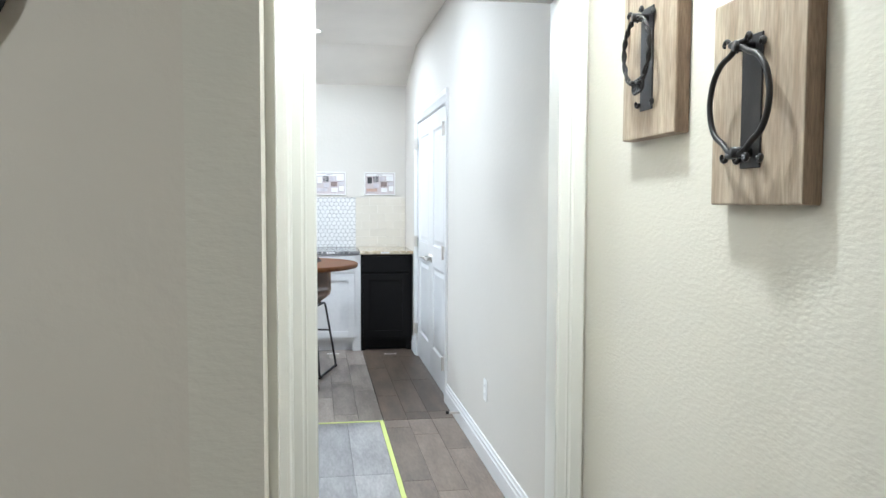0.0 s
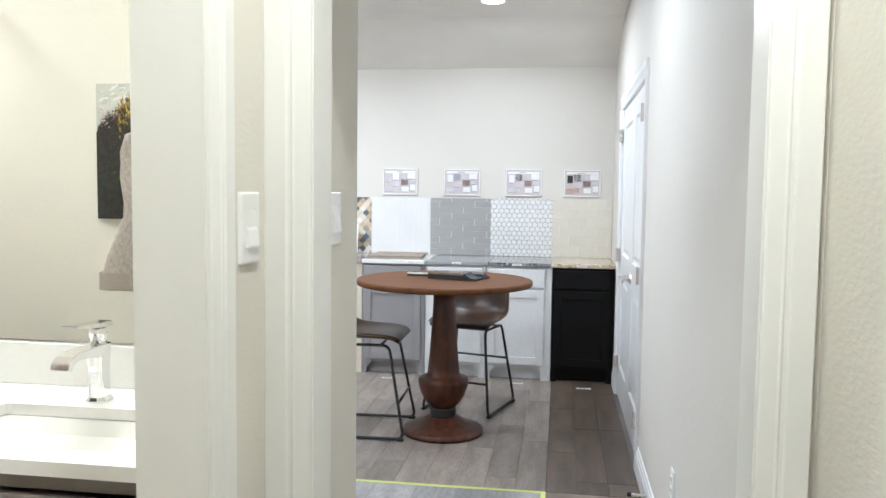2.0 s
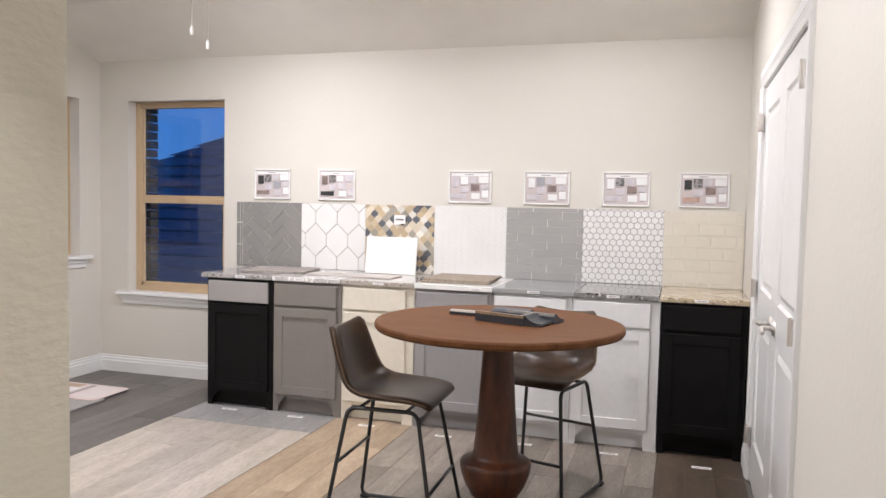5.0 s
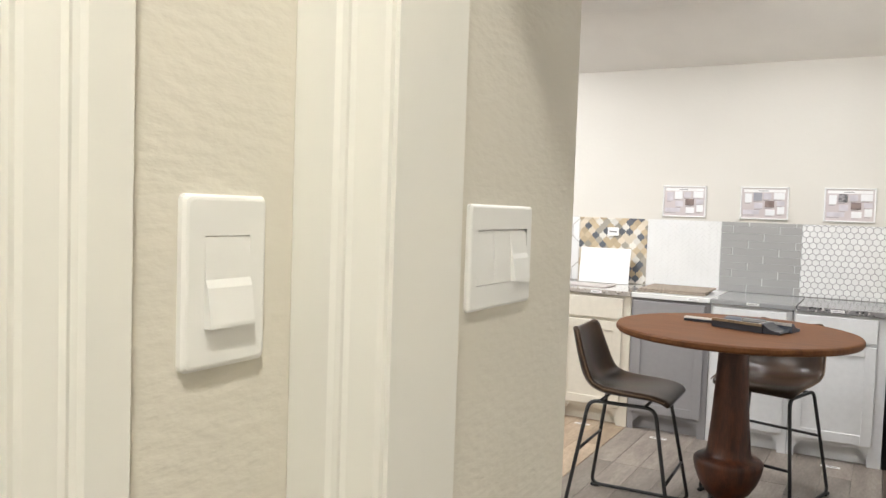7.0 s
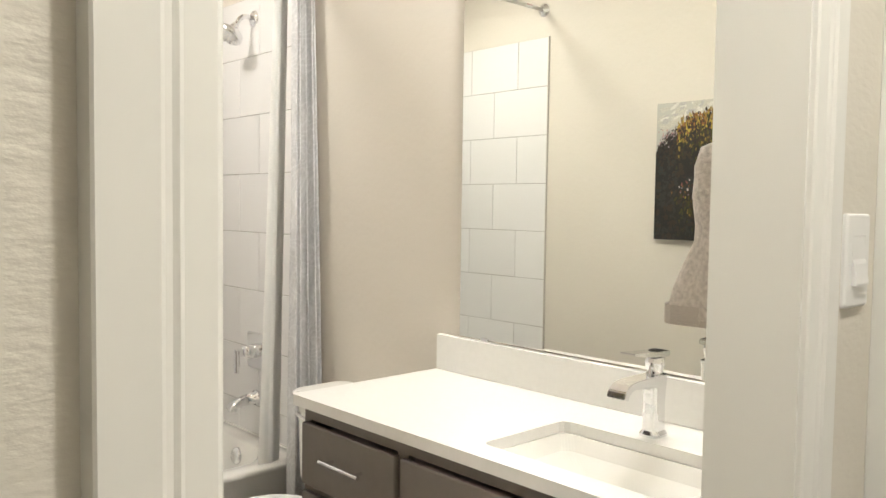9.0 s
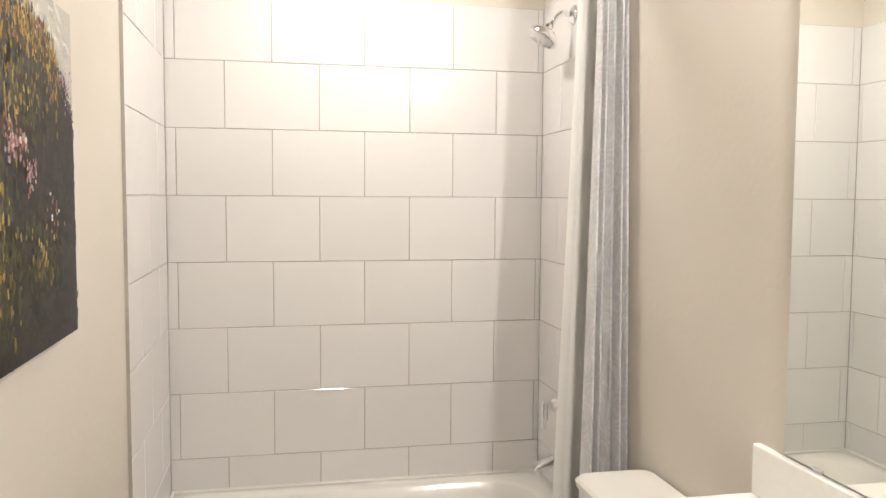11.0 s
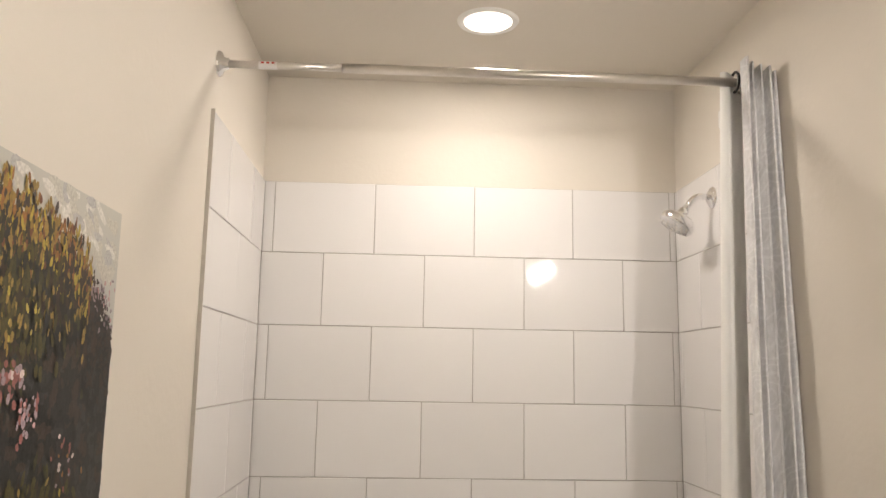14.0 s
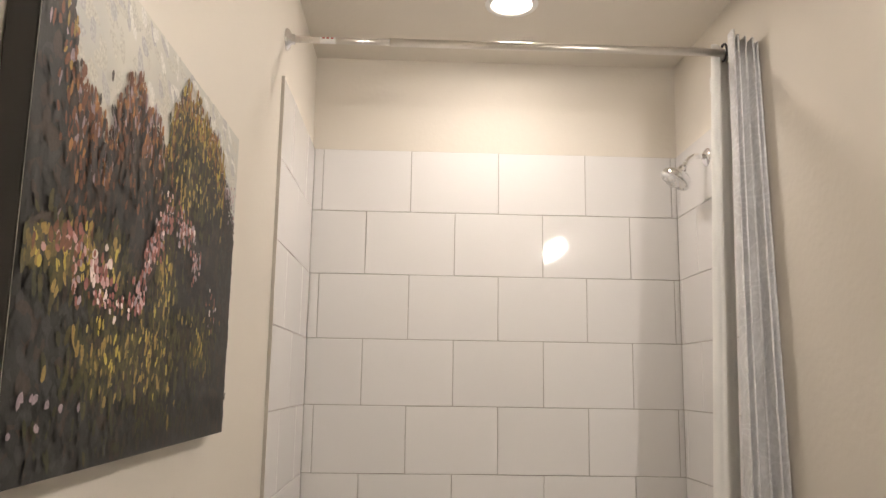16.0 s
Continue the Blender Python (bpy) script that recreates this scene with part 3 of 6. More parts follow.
granite = dict(rough=0.12, nscale=9)
TOPS = [
    (-2.645, -2.105, mat("granite_grey", (0.45, 0.42, 0.4), col2=(0.2, 0.19, 0.19), speck=((55, (0.05, 0.05, 0.055), 0.6), (70, (0.66, 0.63, 0.6), 0.62)), **granite), "polished grey speckled granite worktop sample"),
    (-2.10, -1.605, mat("granite_pale", (0.62, 0.6, 0.58), col2=(0.36, 0.34, 0.33), speck=((50, (0.1, 0.1, 0.1), 0.63), (38, (0.8, 0.78, 0.75), 0.6)), **granite), "polished pale grey granite worktop sample"),
    (-1.60, -1.105, mat("granite_brown", (0.46, 0.42, 0.38), col2=(0.27, 0.24, 0.21), speck=((60, (0.09, 0.07, 0.06), 0.6), (70, (0.62, 0.58, 0.54), 0.63)), **granite), "polished brown grey granite worktop sample"),
    (-1.10, -0.595, mat("quartz_white_slab", (0.76, 0.75, 0.73), rough=0.15, nscale=60), "polished white quartz worktop sample"),
    (-0.59, -0.095, mat("quartz_grey_slab", (0.3, 0.3, 0.3), rough=0.16, nscale=80, col2=(0.26, 0.26, 0.26)), "polished plain grey quartz worktop sample"),
    (-0.09, 0.388, mat("granite_dark", (0.26, 0.25, 0.25), col2=(0.1, 0.1, 0.1), speck=((60, (0.55, 0.52, 0.5), 0.58), (50, (0.03, 0.03, 0.03), 0.6)), **granite), "polished dark speckled granite worktop sample"),
    (0.393, 0.878, mat("granite_gold", (0.56, 0.47, 0.33), col2=(0.38, 0.3, 0.2), speck=((40, (0.1, 0.07, 0.05), 0.6), (55, (0.74, 0.69, 0.58), 0.6)), **granite), "polished golden beige granite worktop sample"),
]
for x0, x1, m, label in TOPS:
    tagged(part("worktop", box(x0, x1, 6.775, RB - 0.002, 0.885, 0.916, 0.003), m), label, "worktop", "worktop samples")


def label_card(x, y, z, upright, w=0.075, h=0.022, label="small white printed label on the floor"):
    c = thing("label_card", (x, y, z), label, "label", "sample labels")
    if upright:
        part("card", box(x - w / 2, x + w / 2, y, y + 0.0015, z, z + h), paper_m, c)
        part("print", box(x - w * 0.35, x + w * 0.35, y - 0.0008, y - 0.0002, z + h * 0.38, z + h * 0.58), ink_m, c)
    else:
        part("card", box(x - w / 2, x + w / 2, y - h / 2, y + h / 2, z, z + 0.0015), paper_m, c)
        part("print", box(x - w * 0.35, x + w * 0.35, y - h * 0.1, y + h * 0.12, z + 0.0016, z + 0.0022), ink_m, c)


for x, y in ((-2.39, 6.73), (-1.89, 6.72), (-1.375, 6.7), (-0.85, 6.66), (-0.36, 6.68), (0.143, 6.68), (0.65, 6.61)):
    label_card(x, y, 0.0005, False, 0.105, 0.034)
for x in (-2.34, -1.9, -1.34, -0.7, -0.34, 0.13, 0.62):
    label_card(x, 6.7725, 0.893, True, 0.075, 0.016, "small white printed label on the worktop's edge")
label_card(-1.43, 7.395, 1.27, True, 0.085, 0.062, "white printed label on the mosaic sample")


def slab_sample(name, x0, x1, y0, y1, z0, h, turn, m, label, category, thick=None):
    o = part(name, box(-(x1 - x0) / 2, (x1 - x0) / 2, -(y1 - y0) / 2, (y1 - y0) / 2, 0, h, min(0.004, h * 0.3), 2), m)
    o.matrix_basis = pose((x0 + x1) / 2, (y0 + y1) / 2, z0, 0, 0, turn)
    return tagged(o, label, category)


slab_sample("carpet_sample", -2.45, -2.0, 6.95, 7.33, 0.9165, 0.016, 8, carpet2_m, "grey cut pile carpet sample on the worktop", "carpet sample")
slab_sample("plank_sample", -1.95, -1.32, 6.95, 7.17, 0.9165, 0.007, -3, mat("plank_pale", (0.5, 0.46, 0.43), 0.45, col2=(0.36, 0.32, 0.3), nscale=3, stretch=(1, 14, 1)), "thin pale wood plank sample on the worktop", "plank sample")
slab_sample("carpet_sample", -1.1, -0.66, 6.87, 7.3, 0.9165, 0.012, 4, carpet_m, "brown loop carpet sample on the white worktop", "carpet sample")
slab_sample("carpet_sample", -1.08, -0.65, 6.88, 7.31, 0.929, 0.012, 1, carpet_m, "brown loop carpet sample on another one", "carpet sample")
o = part("white_panel", box(-0.19, 0.19, -0.006, 0.006, 0, 0.262, 0.002), white_m)
o.matrix_basis = pose(-1.462, 7.30, 0.9165, -9, 0, 0)
tagged(o, "plain white tile sample leaning on the mosaic", "tile sample")


# ---- sample boards on the wall ----
sw_cols = {k: mat("swatch_" + k, c, 0.5, nscale=60 if k in "gk" else 12, col2=c2, contrast=0.1) for k, c, c2 in (
    ("k", (0.03, 0.028, 0.03), (0.02, 0.02, 0.02)), ("g", (0.32, 0.3, 0.3), (0.08, 0.08, 0.08)), ("t", (0.25, 0.19, 0.17), (0.15, 0.11, 0.1)), ("w", (0.78, 0.78, 0.78), (0.74, 0.74, 0.74)),
    ("s", (0.34, 0.34, 0.37), (0.3, 0.3, 0.33)), ("r", (0.36, 0.2, 0.15), (0.5, 0.35, 0.28)), ("l", (0.6, 0.57, 0.6), (0.5, 0.47, 0.5)))}
BOARDS = [(-2.61, 0.30, "kgstlwlwll"), (-2.08, 0.295, "tglkwlwll"), (-1.075, 0.305, "lwtlwwlwll"), (-0.54, 0.31, "wstlwwlwll"), (-0.015, 0.305, "wgtlwwlwll"), (0.472, 0.305, "kgtrwwlwll")]
SPOT = [(0.03, 0.105, 0.045, 0.062), (0.085, 0.12, 0.055, 0.055), (0.16, 0.075, 0.06, 0.045), (0.02, 0.025, 0.105, 0.03), (0.165, 0.02, 0.06, 0.04), (0.24, 0.03, 0.045, 0.05), (0.15, 0.13, 0.05, 0.04), (0.215, 0.13, 0.07, 0.045), (0.09, 0.065, 0.055, 0.04), (0.235, 0.088, 0.05, 0.03)]
for x0, w, cols in BOARDS:
    c = thing("sample_board", (x0 + w / 2, RB - 0.005, 1.427), "white framed sheet with small colour and stone swatches", "sample board", "sample boards above the tiles")
    y = RB - 0.001
    fr = bmesh.new()
    for q in ((x0, x0 + 0.01, 1.427, 1.652), (x0 + w - 0.01, x0 + w, 1.427, 1.652), (x0, x0 + w, 1.642, 1.652), (x0, x0 + w, 1.427, 1.437)):
        bx(fr, q[0], q[1], y - 0.014, y, q[2], q[3], 0.002)
    part("frame", fr, white_m, c)
    part("sheet", box(x0 + 0.006, x0 + w - 0.006, y - 0.006, y, 1.433, 1.646), cards_m, c, "lilac grey printed sheet")
    part("heading", box(x0 + 0.02, x0 + w - 0.02, y - 0.0075, y - 0.0065, 1.615, 1.634), paper_m, c)
    part("heading_text", box(x0 + w * 0.38, x0 + w * 0.58, y - 0.0085, y - 0.0078, 1.622, 1.627), ink_m, c)
    for k, q in enumerate(cols):
        u, v, sw, sh = SPOT[k]
        part("swatch", box(x0 + u, x0 + u + sw, y - 0.011, y - 0.0065, 1.437 + v, 1.437 + v + sh, 0.001), sw_cols[q], c)
        part("caption", box(x0 + u, x0 + u + sw * 0.7, y - 0.0072, y - 0.0067, 1.437 + v - 0.008, 1.437 + v - 0.005), ink_m, c)


# ---- pantry door ----
def door_leaf(y0, y1, handle_y, way, hinge_y, label):
    d = thing("door", (RR + 0.02, (y0 + y1) / 2, 0), label, "door", "pantry double door")
    tagged(d, kind="structure")
    xf, xb = RR + 0.006, RR + 0.04
    st = 0.115
    fr = bmesh.new()
    zs = [0.012, 0.235, 0.87, 1.03, 1.915, 2.04]
    for q in ((y0, y0 + st, 0.012, 2.04), (y1 - st, y1, 0.012, 2.04), (y0 + st, y1 - st, zs[0], zs[1]), (y0 + st, y1 - st, zs[2], zs[3]), (y0 + st, y1 - st, zs[4], zs[5])):
        bx(fr, xf, xb, q[0], q[1], q[2], q[3])
    leaf = part("leaf", fr, door_m, d)
    for a, b in ((zs[1], zs[2]), (zs[3], zs[4])):
        pn = bmesh.new()
        i0, i1 = y0 + st, y1 - st
        loops = []
        for ins, dep in ((0, 0.0), (0.012, 0.011), (0.028, 0.011), (0.052, 0.003)):
            loops.append([(xf + dep, i0 + ins, a + ins), (xf + dep, i1 - ins, a + ins), (xf + dep, i1 - ins, b - ins), (xf + dep, i0 + ins, b - ins)])
        loft(pn, loops, False, True)
        part("panel", pn, door_m, leaf)
    for z in (0.25, 1.02, 1.87):
        hg = bmesh.new()
        bx(hg, RR - 0.021, RR - 0.003, hinge_y - 0.02, hinge_y + 0.02, z - 0.045, z + 0.045, 0.002)
        tube(hg, [(RR - 0.024, hinge_y, z - 0.048), (RR - 0.024, hinge_y, z + 0.048)], 0.006)
        part("hinge", hg, nickel_m, d, "brushed nickel hinge")
    if handle_y:
        z = 0.93
        h = bmesh.new()
        lathe(h, [(0, 0.012), (0.03, 0.01), (0.033, 0)], m=Matrix.Translation((xf, handle_y, z)) @ Matrix.Rotation(radians(-90), 4, "Y"), seg=24)
        tube(h, fillet([(xf, handle_y, z), (xf - 0.055, handle_y, z), (xf - 0.058, handle_y + way * 0.115, z - 0.004)], 0.018), [0.011] * 4 + [0.009] * 4, 12)
        part("handle", h, nickel_m, d, "satin nickel lever handle", True)
    return d


door_leaf(P0 + 0.003, 5.7215, 5.655, -1, P0 + 0.003, "white two-panel pantry door leaf with dummy lever, closed")
door_leaf(5.7245, P1 - 0.003, 5.79, 1, P1 - 0.003, "white two-panel pantry door leaf with lever handle, closed")
ds = thing("door_stop", (RR - 0.016, 4.32, 0.085), "small metal spring door stop on the baseboard", "door stop")
part("spring", tube(bmesh.new(), [(RR - 0.016, 4.32, 0.08), (RR - 0.085, 4.32, 0.083)], 0.007), nickel_m, ds)
part("tip", tube(bmesh.new(), [(RR - 0.083, 4.32, 0.083), (RR - 0.1, 4.32, 0.084)], 0.01), rubber_m, ds, "dark rubber tip")


# ---- wall plates ----
def outlet(y, z):
    o = thing("wall_outlet", (RR, y, z), "white duplex wall outlet with cover plate", "outlet")
    part("plate", box(RR - 0.006, RR, y - 0.036, y + 0.036, z - 0.058, z + 0.058, 0.003), white_m, o)
    for dz in (-0.021, 0.021):
        s = part("socket", box(RR - 0.009, RR - 0.005, y - 0.016, y + 0.016, z + dz - 0.014, z + dz + 0.014, 0.002), white_m, o)
        for dy in (-0.006, 0.006):
            part("slot", box(RR - 0.0095, RR - 0.0085, y + dy - 0.001, y + dy + 0.001, z + dz - 0.005, z + dz + 0.005), rubber_m, s)


outlet(3.645, 0.385)


def wall_switch(y0, y1, z0, z1, gangs, label):
    """Decorator switches: a cover plate round one long opening, and a tilted paddle for each gang."""
    s = thing("wall_switch", (HL, (y0 + y1) / 2, z0), label, "light switch")
    w = (y1 - y0) * 0.55 if gangs == 1 else (y1 - y0 - 0.034) / gangs
    zm, h = (z0 + z1) / 2, (z1 - z0) * 0.265
    a0, a1 = (y0 + y1) / 2 - w * gangs / 2, (y0 + y1) / 2 + w * gangs / 2
    outer = [rrect(y0 + i, y1 - i, z0 + i, z1 - i, 0, 0.005, 3) for i in (0, 0, 0.002, 0.004)]
    inner = rrect(a0, a1, zm - h, zm + h, 0, 0.001, 3)
    loops = [[Vector((HL + d, p.x, p.y)) for p in lp] for lp, d in zip(outer, (-0.001, 0.004, 0.0063, 0.007))]
    loops += [[Vector((HL + d, p.x, p.y)) for p in inner] for d in (0.007, 0.001)]
    part("plate", loft(bmesh.new(), loops, False, True), white_m, s)
    for g in range(gangs):
        a, b = a0 + g * w + 0.0003, a0 + (g + 1) * w - 0.0003
        out, mid = (0.0135, 0.0078) if g == gangs - 1 else (0.0072, 0.0064)
        r = bmesh.new()
        lo, hi = zm - h + 0.0006, zm + h - (0.0006 if gangs == 1 else 0.0014)
        loft(r, [[(HL + 0.0012, yy, lo), (HL + out, yy, lo), (HL + out, yy, lo + 0.003), (HL + mid + 0.4 * (out - mid), yy, zm - 0.004), (HL + mid, yy, zm + 0.002), (HL + (0.0066 if gangs == 1 else 0.0045), yy, hi), (HL + 0.0012, yy, hi)] for yy in (a, b)])
        part("rocker", r, white_m, s)


wall_switch(2.009, 2.091, 1.307, 1.432, 1, "white single rocker light switch on the beige wall")
wall_switch(2.434, 2.614, 1.307, 1.434, 3, "white three-gang rocker light switch on the beige wall")


# ---- pedestal table ----
TX, TY = -0.225, 5.365
t = thing("pedestal_table", (TX, TY, 0), "round counter-height table of brown wood on a turned pedestal", "table")
part("tabletop", lathe(bmesh.new(), [(0, 0.895), (0.50, 0.895), (0.518, 0.899), (0.525, 0.908), (0.525, 0.922), (0.52, 0.929), (0.512, 0.931), (0, 0.931)], (TX, TY, 0), 96), walnut_m, t, "warm brown round wooden top")
part("column", lathe(bmesh.new(), [(0.0, 0.894), (0.064, 0.894), (0.066, 0.8), (0.074, 0.65), (0.084, 0.5), (0.093, 0.4), (0.098, 0.36), (0.112, 0.345), (0.14, 0.338), (0.151, 0.328), (0.152, 0.312), (0.146, 0.28), (0.128, 0.23), (0.1, 0.185), (0.078, 0.165), (0.07, 0.155), (0, 0.155)], (TX, TY, 0), 56), stem_m, t, "dark turned wooden column", True)
part("collar", lathe(bmesh.new(), [(0, 0.156), (0.078, 0.156), (0.08, 0.15), (0.08, 0.108), (0.076, 0.1), (0, 0.1)], (TX, TY, 0), 40), steel_m, t, "black metal collar")
part("base", lathe(bmesh.new(), [(0, 0.104), (0.082, 0.104), (0.1, 0.095), (0.14, 0.07), (0.19, 0.048), (0.228, 0.036), (0.24, 0.028), (0.243, 0.018), (0.24, 0.003), (0, 0.003)], (TX, TY, 0), 64), stem_m, t, "flared round wooden base", True)


# ---- bar stools ----
def bar_stool():
    s = thing("bar_stool", (0, 0, 0), "counter stool with brown leather bucket seat and black steel legs", "stool", "stools at the table")
    prof = [(0.215, 0.562), (0.2, 0.586), (0.13, 0.591), (0.02, 0.582), (-0.08, 0.577), (-0.15, 0.589), (-0.195, 0.624), (-0.222, 0.684), (-0.24, 0.754), (-0.256, 0.824), (-0.262, 0.859), (-0.272, 0.872)]
    half = [0.205, 0.217, 0.222, 0.222, 0.22, 0.217, 0.214, 0.208, 0.2, 0.19, 0.178, 0.165]
    curl = [0.0, 0.004, 0.016, 0.03, 0.042, 0.055, 0.06, 0.058, 0.05, 0.042, 0.036, 0.034]
    n = 10
    b = bmesh.new()
    grid = []
    for i, (x, z) in enumerate(prof):
        a, c = prof[max(i - 1, 0)], prof[min(i + 1, len(prof) - 1)]
        tx, tz = c[0] - a[0], c[1] - a[1]
        q = math.hypot(tx, tz)
        nx, nz = tz / q, -tx / q
        row = []
        for j in range(n + 1):
            v = -1 + 2 * j / n
            cc = curl[i] * abs(v) ** 2.4
            row.append(b.verts.new((x + nx * cc, v * half[i], z + nz * cc)))
        grid.append(row)
    for r0, r1 in zip(grid, grid[1:]):
        for j in range(n):
            b.faces.new((r0[j], r0[j + 1], r1[j + 1], r1[j]))
    bmesh.ops.recalc_face_normals(b, faces=b.faces)
    seat = part("seat", b, leather_m, s, "glossy dark brown leather bucket", True)
    so = seat.modifiers.new("thick", "SOLIDIFY")
    so.thickness, so.offset = 0.03, 0.0
    su = seat.modifiers.new("round", "SUBSURF")
    su.levels = su.render_levels = 2
    rim = []
    for i, (x, z) in enumerate(prof):
        rim.append(tuple(grid_pt for grid_pt in (x, half[i], z, curl[i])))
    for sd in (-1, 1):
        pts = []
        for i, (x, hy, z, cu) in enumerate(rim):
            a, c = prof[max(i - 1, 0)], prof[min(i + 1, len(prof) - 1)]
            tx, tz = c[0] - a[0], c[1] - a[1]
            q = math.hypot(tx, tz)
            pts.append((x + tz / q * cu, sd * (hy + 0.0035), z - tx / q * cu))
        part("seam", tube(bmesh.new(), pts[1:-1], 0.0032, 6), seam_m, seat, "tan stitched edge")
    r = 0.009
    tops = {}
    for sd in (-1, 1):
        yt, yb = sd * 0.165, sd * 0.232
        loop = [(0.15, yt, 0.545), (-0.16, yt, 0.545), (-0.245, yb, 0.012), (0.25, yb, 0.012)]
        side = part("side_frame", tube(bmesh.new(), fillet(loop, 0.045, 6, True), r, 10, False), steel_m, s, smooth=True)
        for fx in (-0.225, 0.23):
            part("foot", box(fx - 0.022, fx + 0.022, yb - 0.012, yb + 0.012, 0.0, 0.016, 0.004), rubber_m, side, "black rubber foot")
    for fx, z in ((0.25 - 0.1 * 0.20 / 0.533, 0.21), (-0.245 + 0.085 * 0.3 / 0.533, 0.31)):
        k = z / 0.533
        yy = 0.232 - 0.067 * k
        part("footrest", tube(bmesh.new(), [(fx, -yy, z), (fx, yy, z)], 0.0075, 10), steel_m, s, smooth=True)
    for x in (0.1, -0.11):
        part("seat_rail", tube(bmesh.new(), [(x, -0.165, 0.545), (x, 0.165, 0.545)], 0.0075, 8), steel_m, s)
    return s


stool = bar_stool()
stool.matrix_basis = pose(-0.68, 5.355, 0.002, 0, 0, 2)
copy_thing(stool, pose(-0.135, 5.985, 0.002, 0, 0, -106))


# ---- moulding samples on the table ----
mould_dark = mat("moulding_black", (0.03, 0.032, 0.04), 0.35, nscale=20, fine=0.1)
mould_blue = mat("moulding_slate", (0.075, 0.085, 0.105), 0.45, nscale=20, fine=0.1)
mould_silver = mat("moulding_silver", (0.62, 0.6, 0.56), 0.3, 0.7, nscale=20)
mould_gold = mat("moulding_gold", (0.42, 0.32, 0.2), 0.4, 0.6, nscale=60, col2=(0.2, 0.15, 0.1))
COVE = [(0, 0), (0.088, 0), (0.092, 0.006), (0.088, 0.014), (0.07, 0.014), (0.05, 0.019), (0.034, 0.027), (0.024, 0.036), (0.02, 0.04), (0, 0.04)]
LOW = [(0, 0), (0.085, 0), (0.085, 0.014), (0.06, 0.02), (0.02, 0.016), (0, 0.008)]
FLAT = [(0, 0), (0.035, 0), (0.035, 0.016), (0.03, 0.02), (0.008, 0.02), (0, 0.014)]


def corner_sample(x, y, z, turn, arm1, arm2, section, m, m2, label):
    s = thing("moulding_sample", (0, 0, 0), label, "moulding sample", "moulding samples on the table")
    tall = section[-1][1] > 0.03
    lip, foot = (section[-1][1] * 0.28, section[-1][1] * 0.74) if tall else (section[-1][1] * 0.85, 0.001)
    for name, d, out, ln in (("long_arm", Vector((1, 0, 0)), Vector((0, 1, 0)), arm1), ("short_arm", Vector((0, 1, 0)), Vector((1, 0, 0)), arm2)):
        if ln:
            b = bmesh.new()
            loft(b, [[d * q + out * p[0] + Vector((0, 0, p[1])) for p in section] for q in (0, ln)])
            part(name, b, m, s)
            b = bmesh.new()
            bx(b, 0, 1, 0, 1, 0, 1)
            for v in b.verts:
                v.co = d * (0.002 + v.co.x * (ln - 0.004)) + out * (-0.0045 + v.co.y * 0.006) + Vector((0, 0, foot + v.co.z * lip))
            part("lip", b, m2, s)
    s.matrix_basis = pose(x, y, z, 0, 0, turn)
    return s


corner_sample(-0.475, 5.47, 0.932, -7, 0.215, 0, FLAT, mould_silver, mould_dark, "silver topped picture moulding sample lying on the table")
corner_sample(-0.325, 5.35, 0.932, -20, 0.24, 0.0, COVE, mould_dark, mould_gold, "black cove moulding sample with a gold bead")
corner_sample(-0.21, 5.435, 0.932, -16, 0.23, 0.0, COVE, mould_blue, mould_silver, "slate cove moulding sample with a silver bead")
corner_sample(-0.085, 5.395, 0.932, -104, 0.12, 0, COVE, mould_dark, mould_silver, "short black cove moulding offcut with a silver bead")
corner_sample(-0.315, 5.6, 0.932, -8, 0.175, 0, LOW, mould_blue, mould_dark, "flat slate moulding sample lying on the table")


# ---- ceiling fan ----
FX, FY = -1.52, 5.1
fan = thing("ceiling_fan", (FX, FY, CZ), "dark five-blade ceiling fan with two pull chains", "ceiling fan")
part("canopy", lathe(bmesh.new(), [(0.065, 0), (0.06, -0.03), (0.02, -0.06), (0, -0.06)], (FX, FY, CZ), 24), fan_m, fan)
part("rod", tube(bmesh.new(), [(FX, FY, CZ - 0.05), (FX, FY, 2.56)], 0.012), fan_m, fan)
part("motor", lathe(bmesh.new(), [(0, 2.57), (0.06, 2.565), (0.11, 2.53), (0.115, 2.47), (0.09, 2.44), (0.05, 2.42), (0.045, 2.38), (0, 2.375)], (FX, FY, 0), 32), fan_m, fan, smooth=True)
for k in range(5):
    b = box(0.14, 0.56, -0.06, 0.06, -0.004, 0.004, 0.003)
    bx(b, 0.08, 0.18, -0.018, 0.018, -0.008, -0.003)
    bmesh.ops.transform(b, matrix=Matrix.Translation((FX, FY, 2.47)) @ Matrix.Rotation(radians(72 * k + 20), 4, "Z") @ Matrix.Rotation(radians(10), 4, "X"), verts=b.verts)
    part("blade", b, fan_m, fan)
for x, y, z in ((FX - 0.035, FY, 2.125), (FX + 0.045, FY, 2.06)):
    ch = part("pull_chain", tube(bmesh.new(), [(x, y, 2.4), (x, y, z + 0.04)], 0.0022, 6), nickel_m, fan)
    part("pull_knob", lathe(bmesh.new(), [(0, 0.042), (0.004, 0.042), (0.0075, 0.02), (0.006, 0.003), (0, 0)], (x, y, z), 12), white_m, ch, "white pull knob")


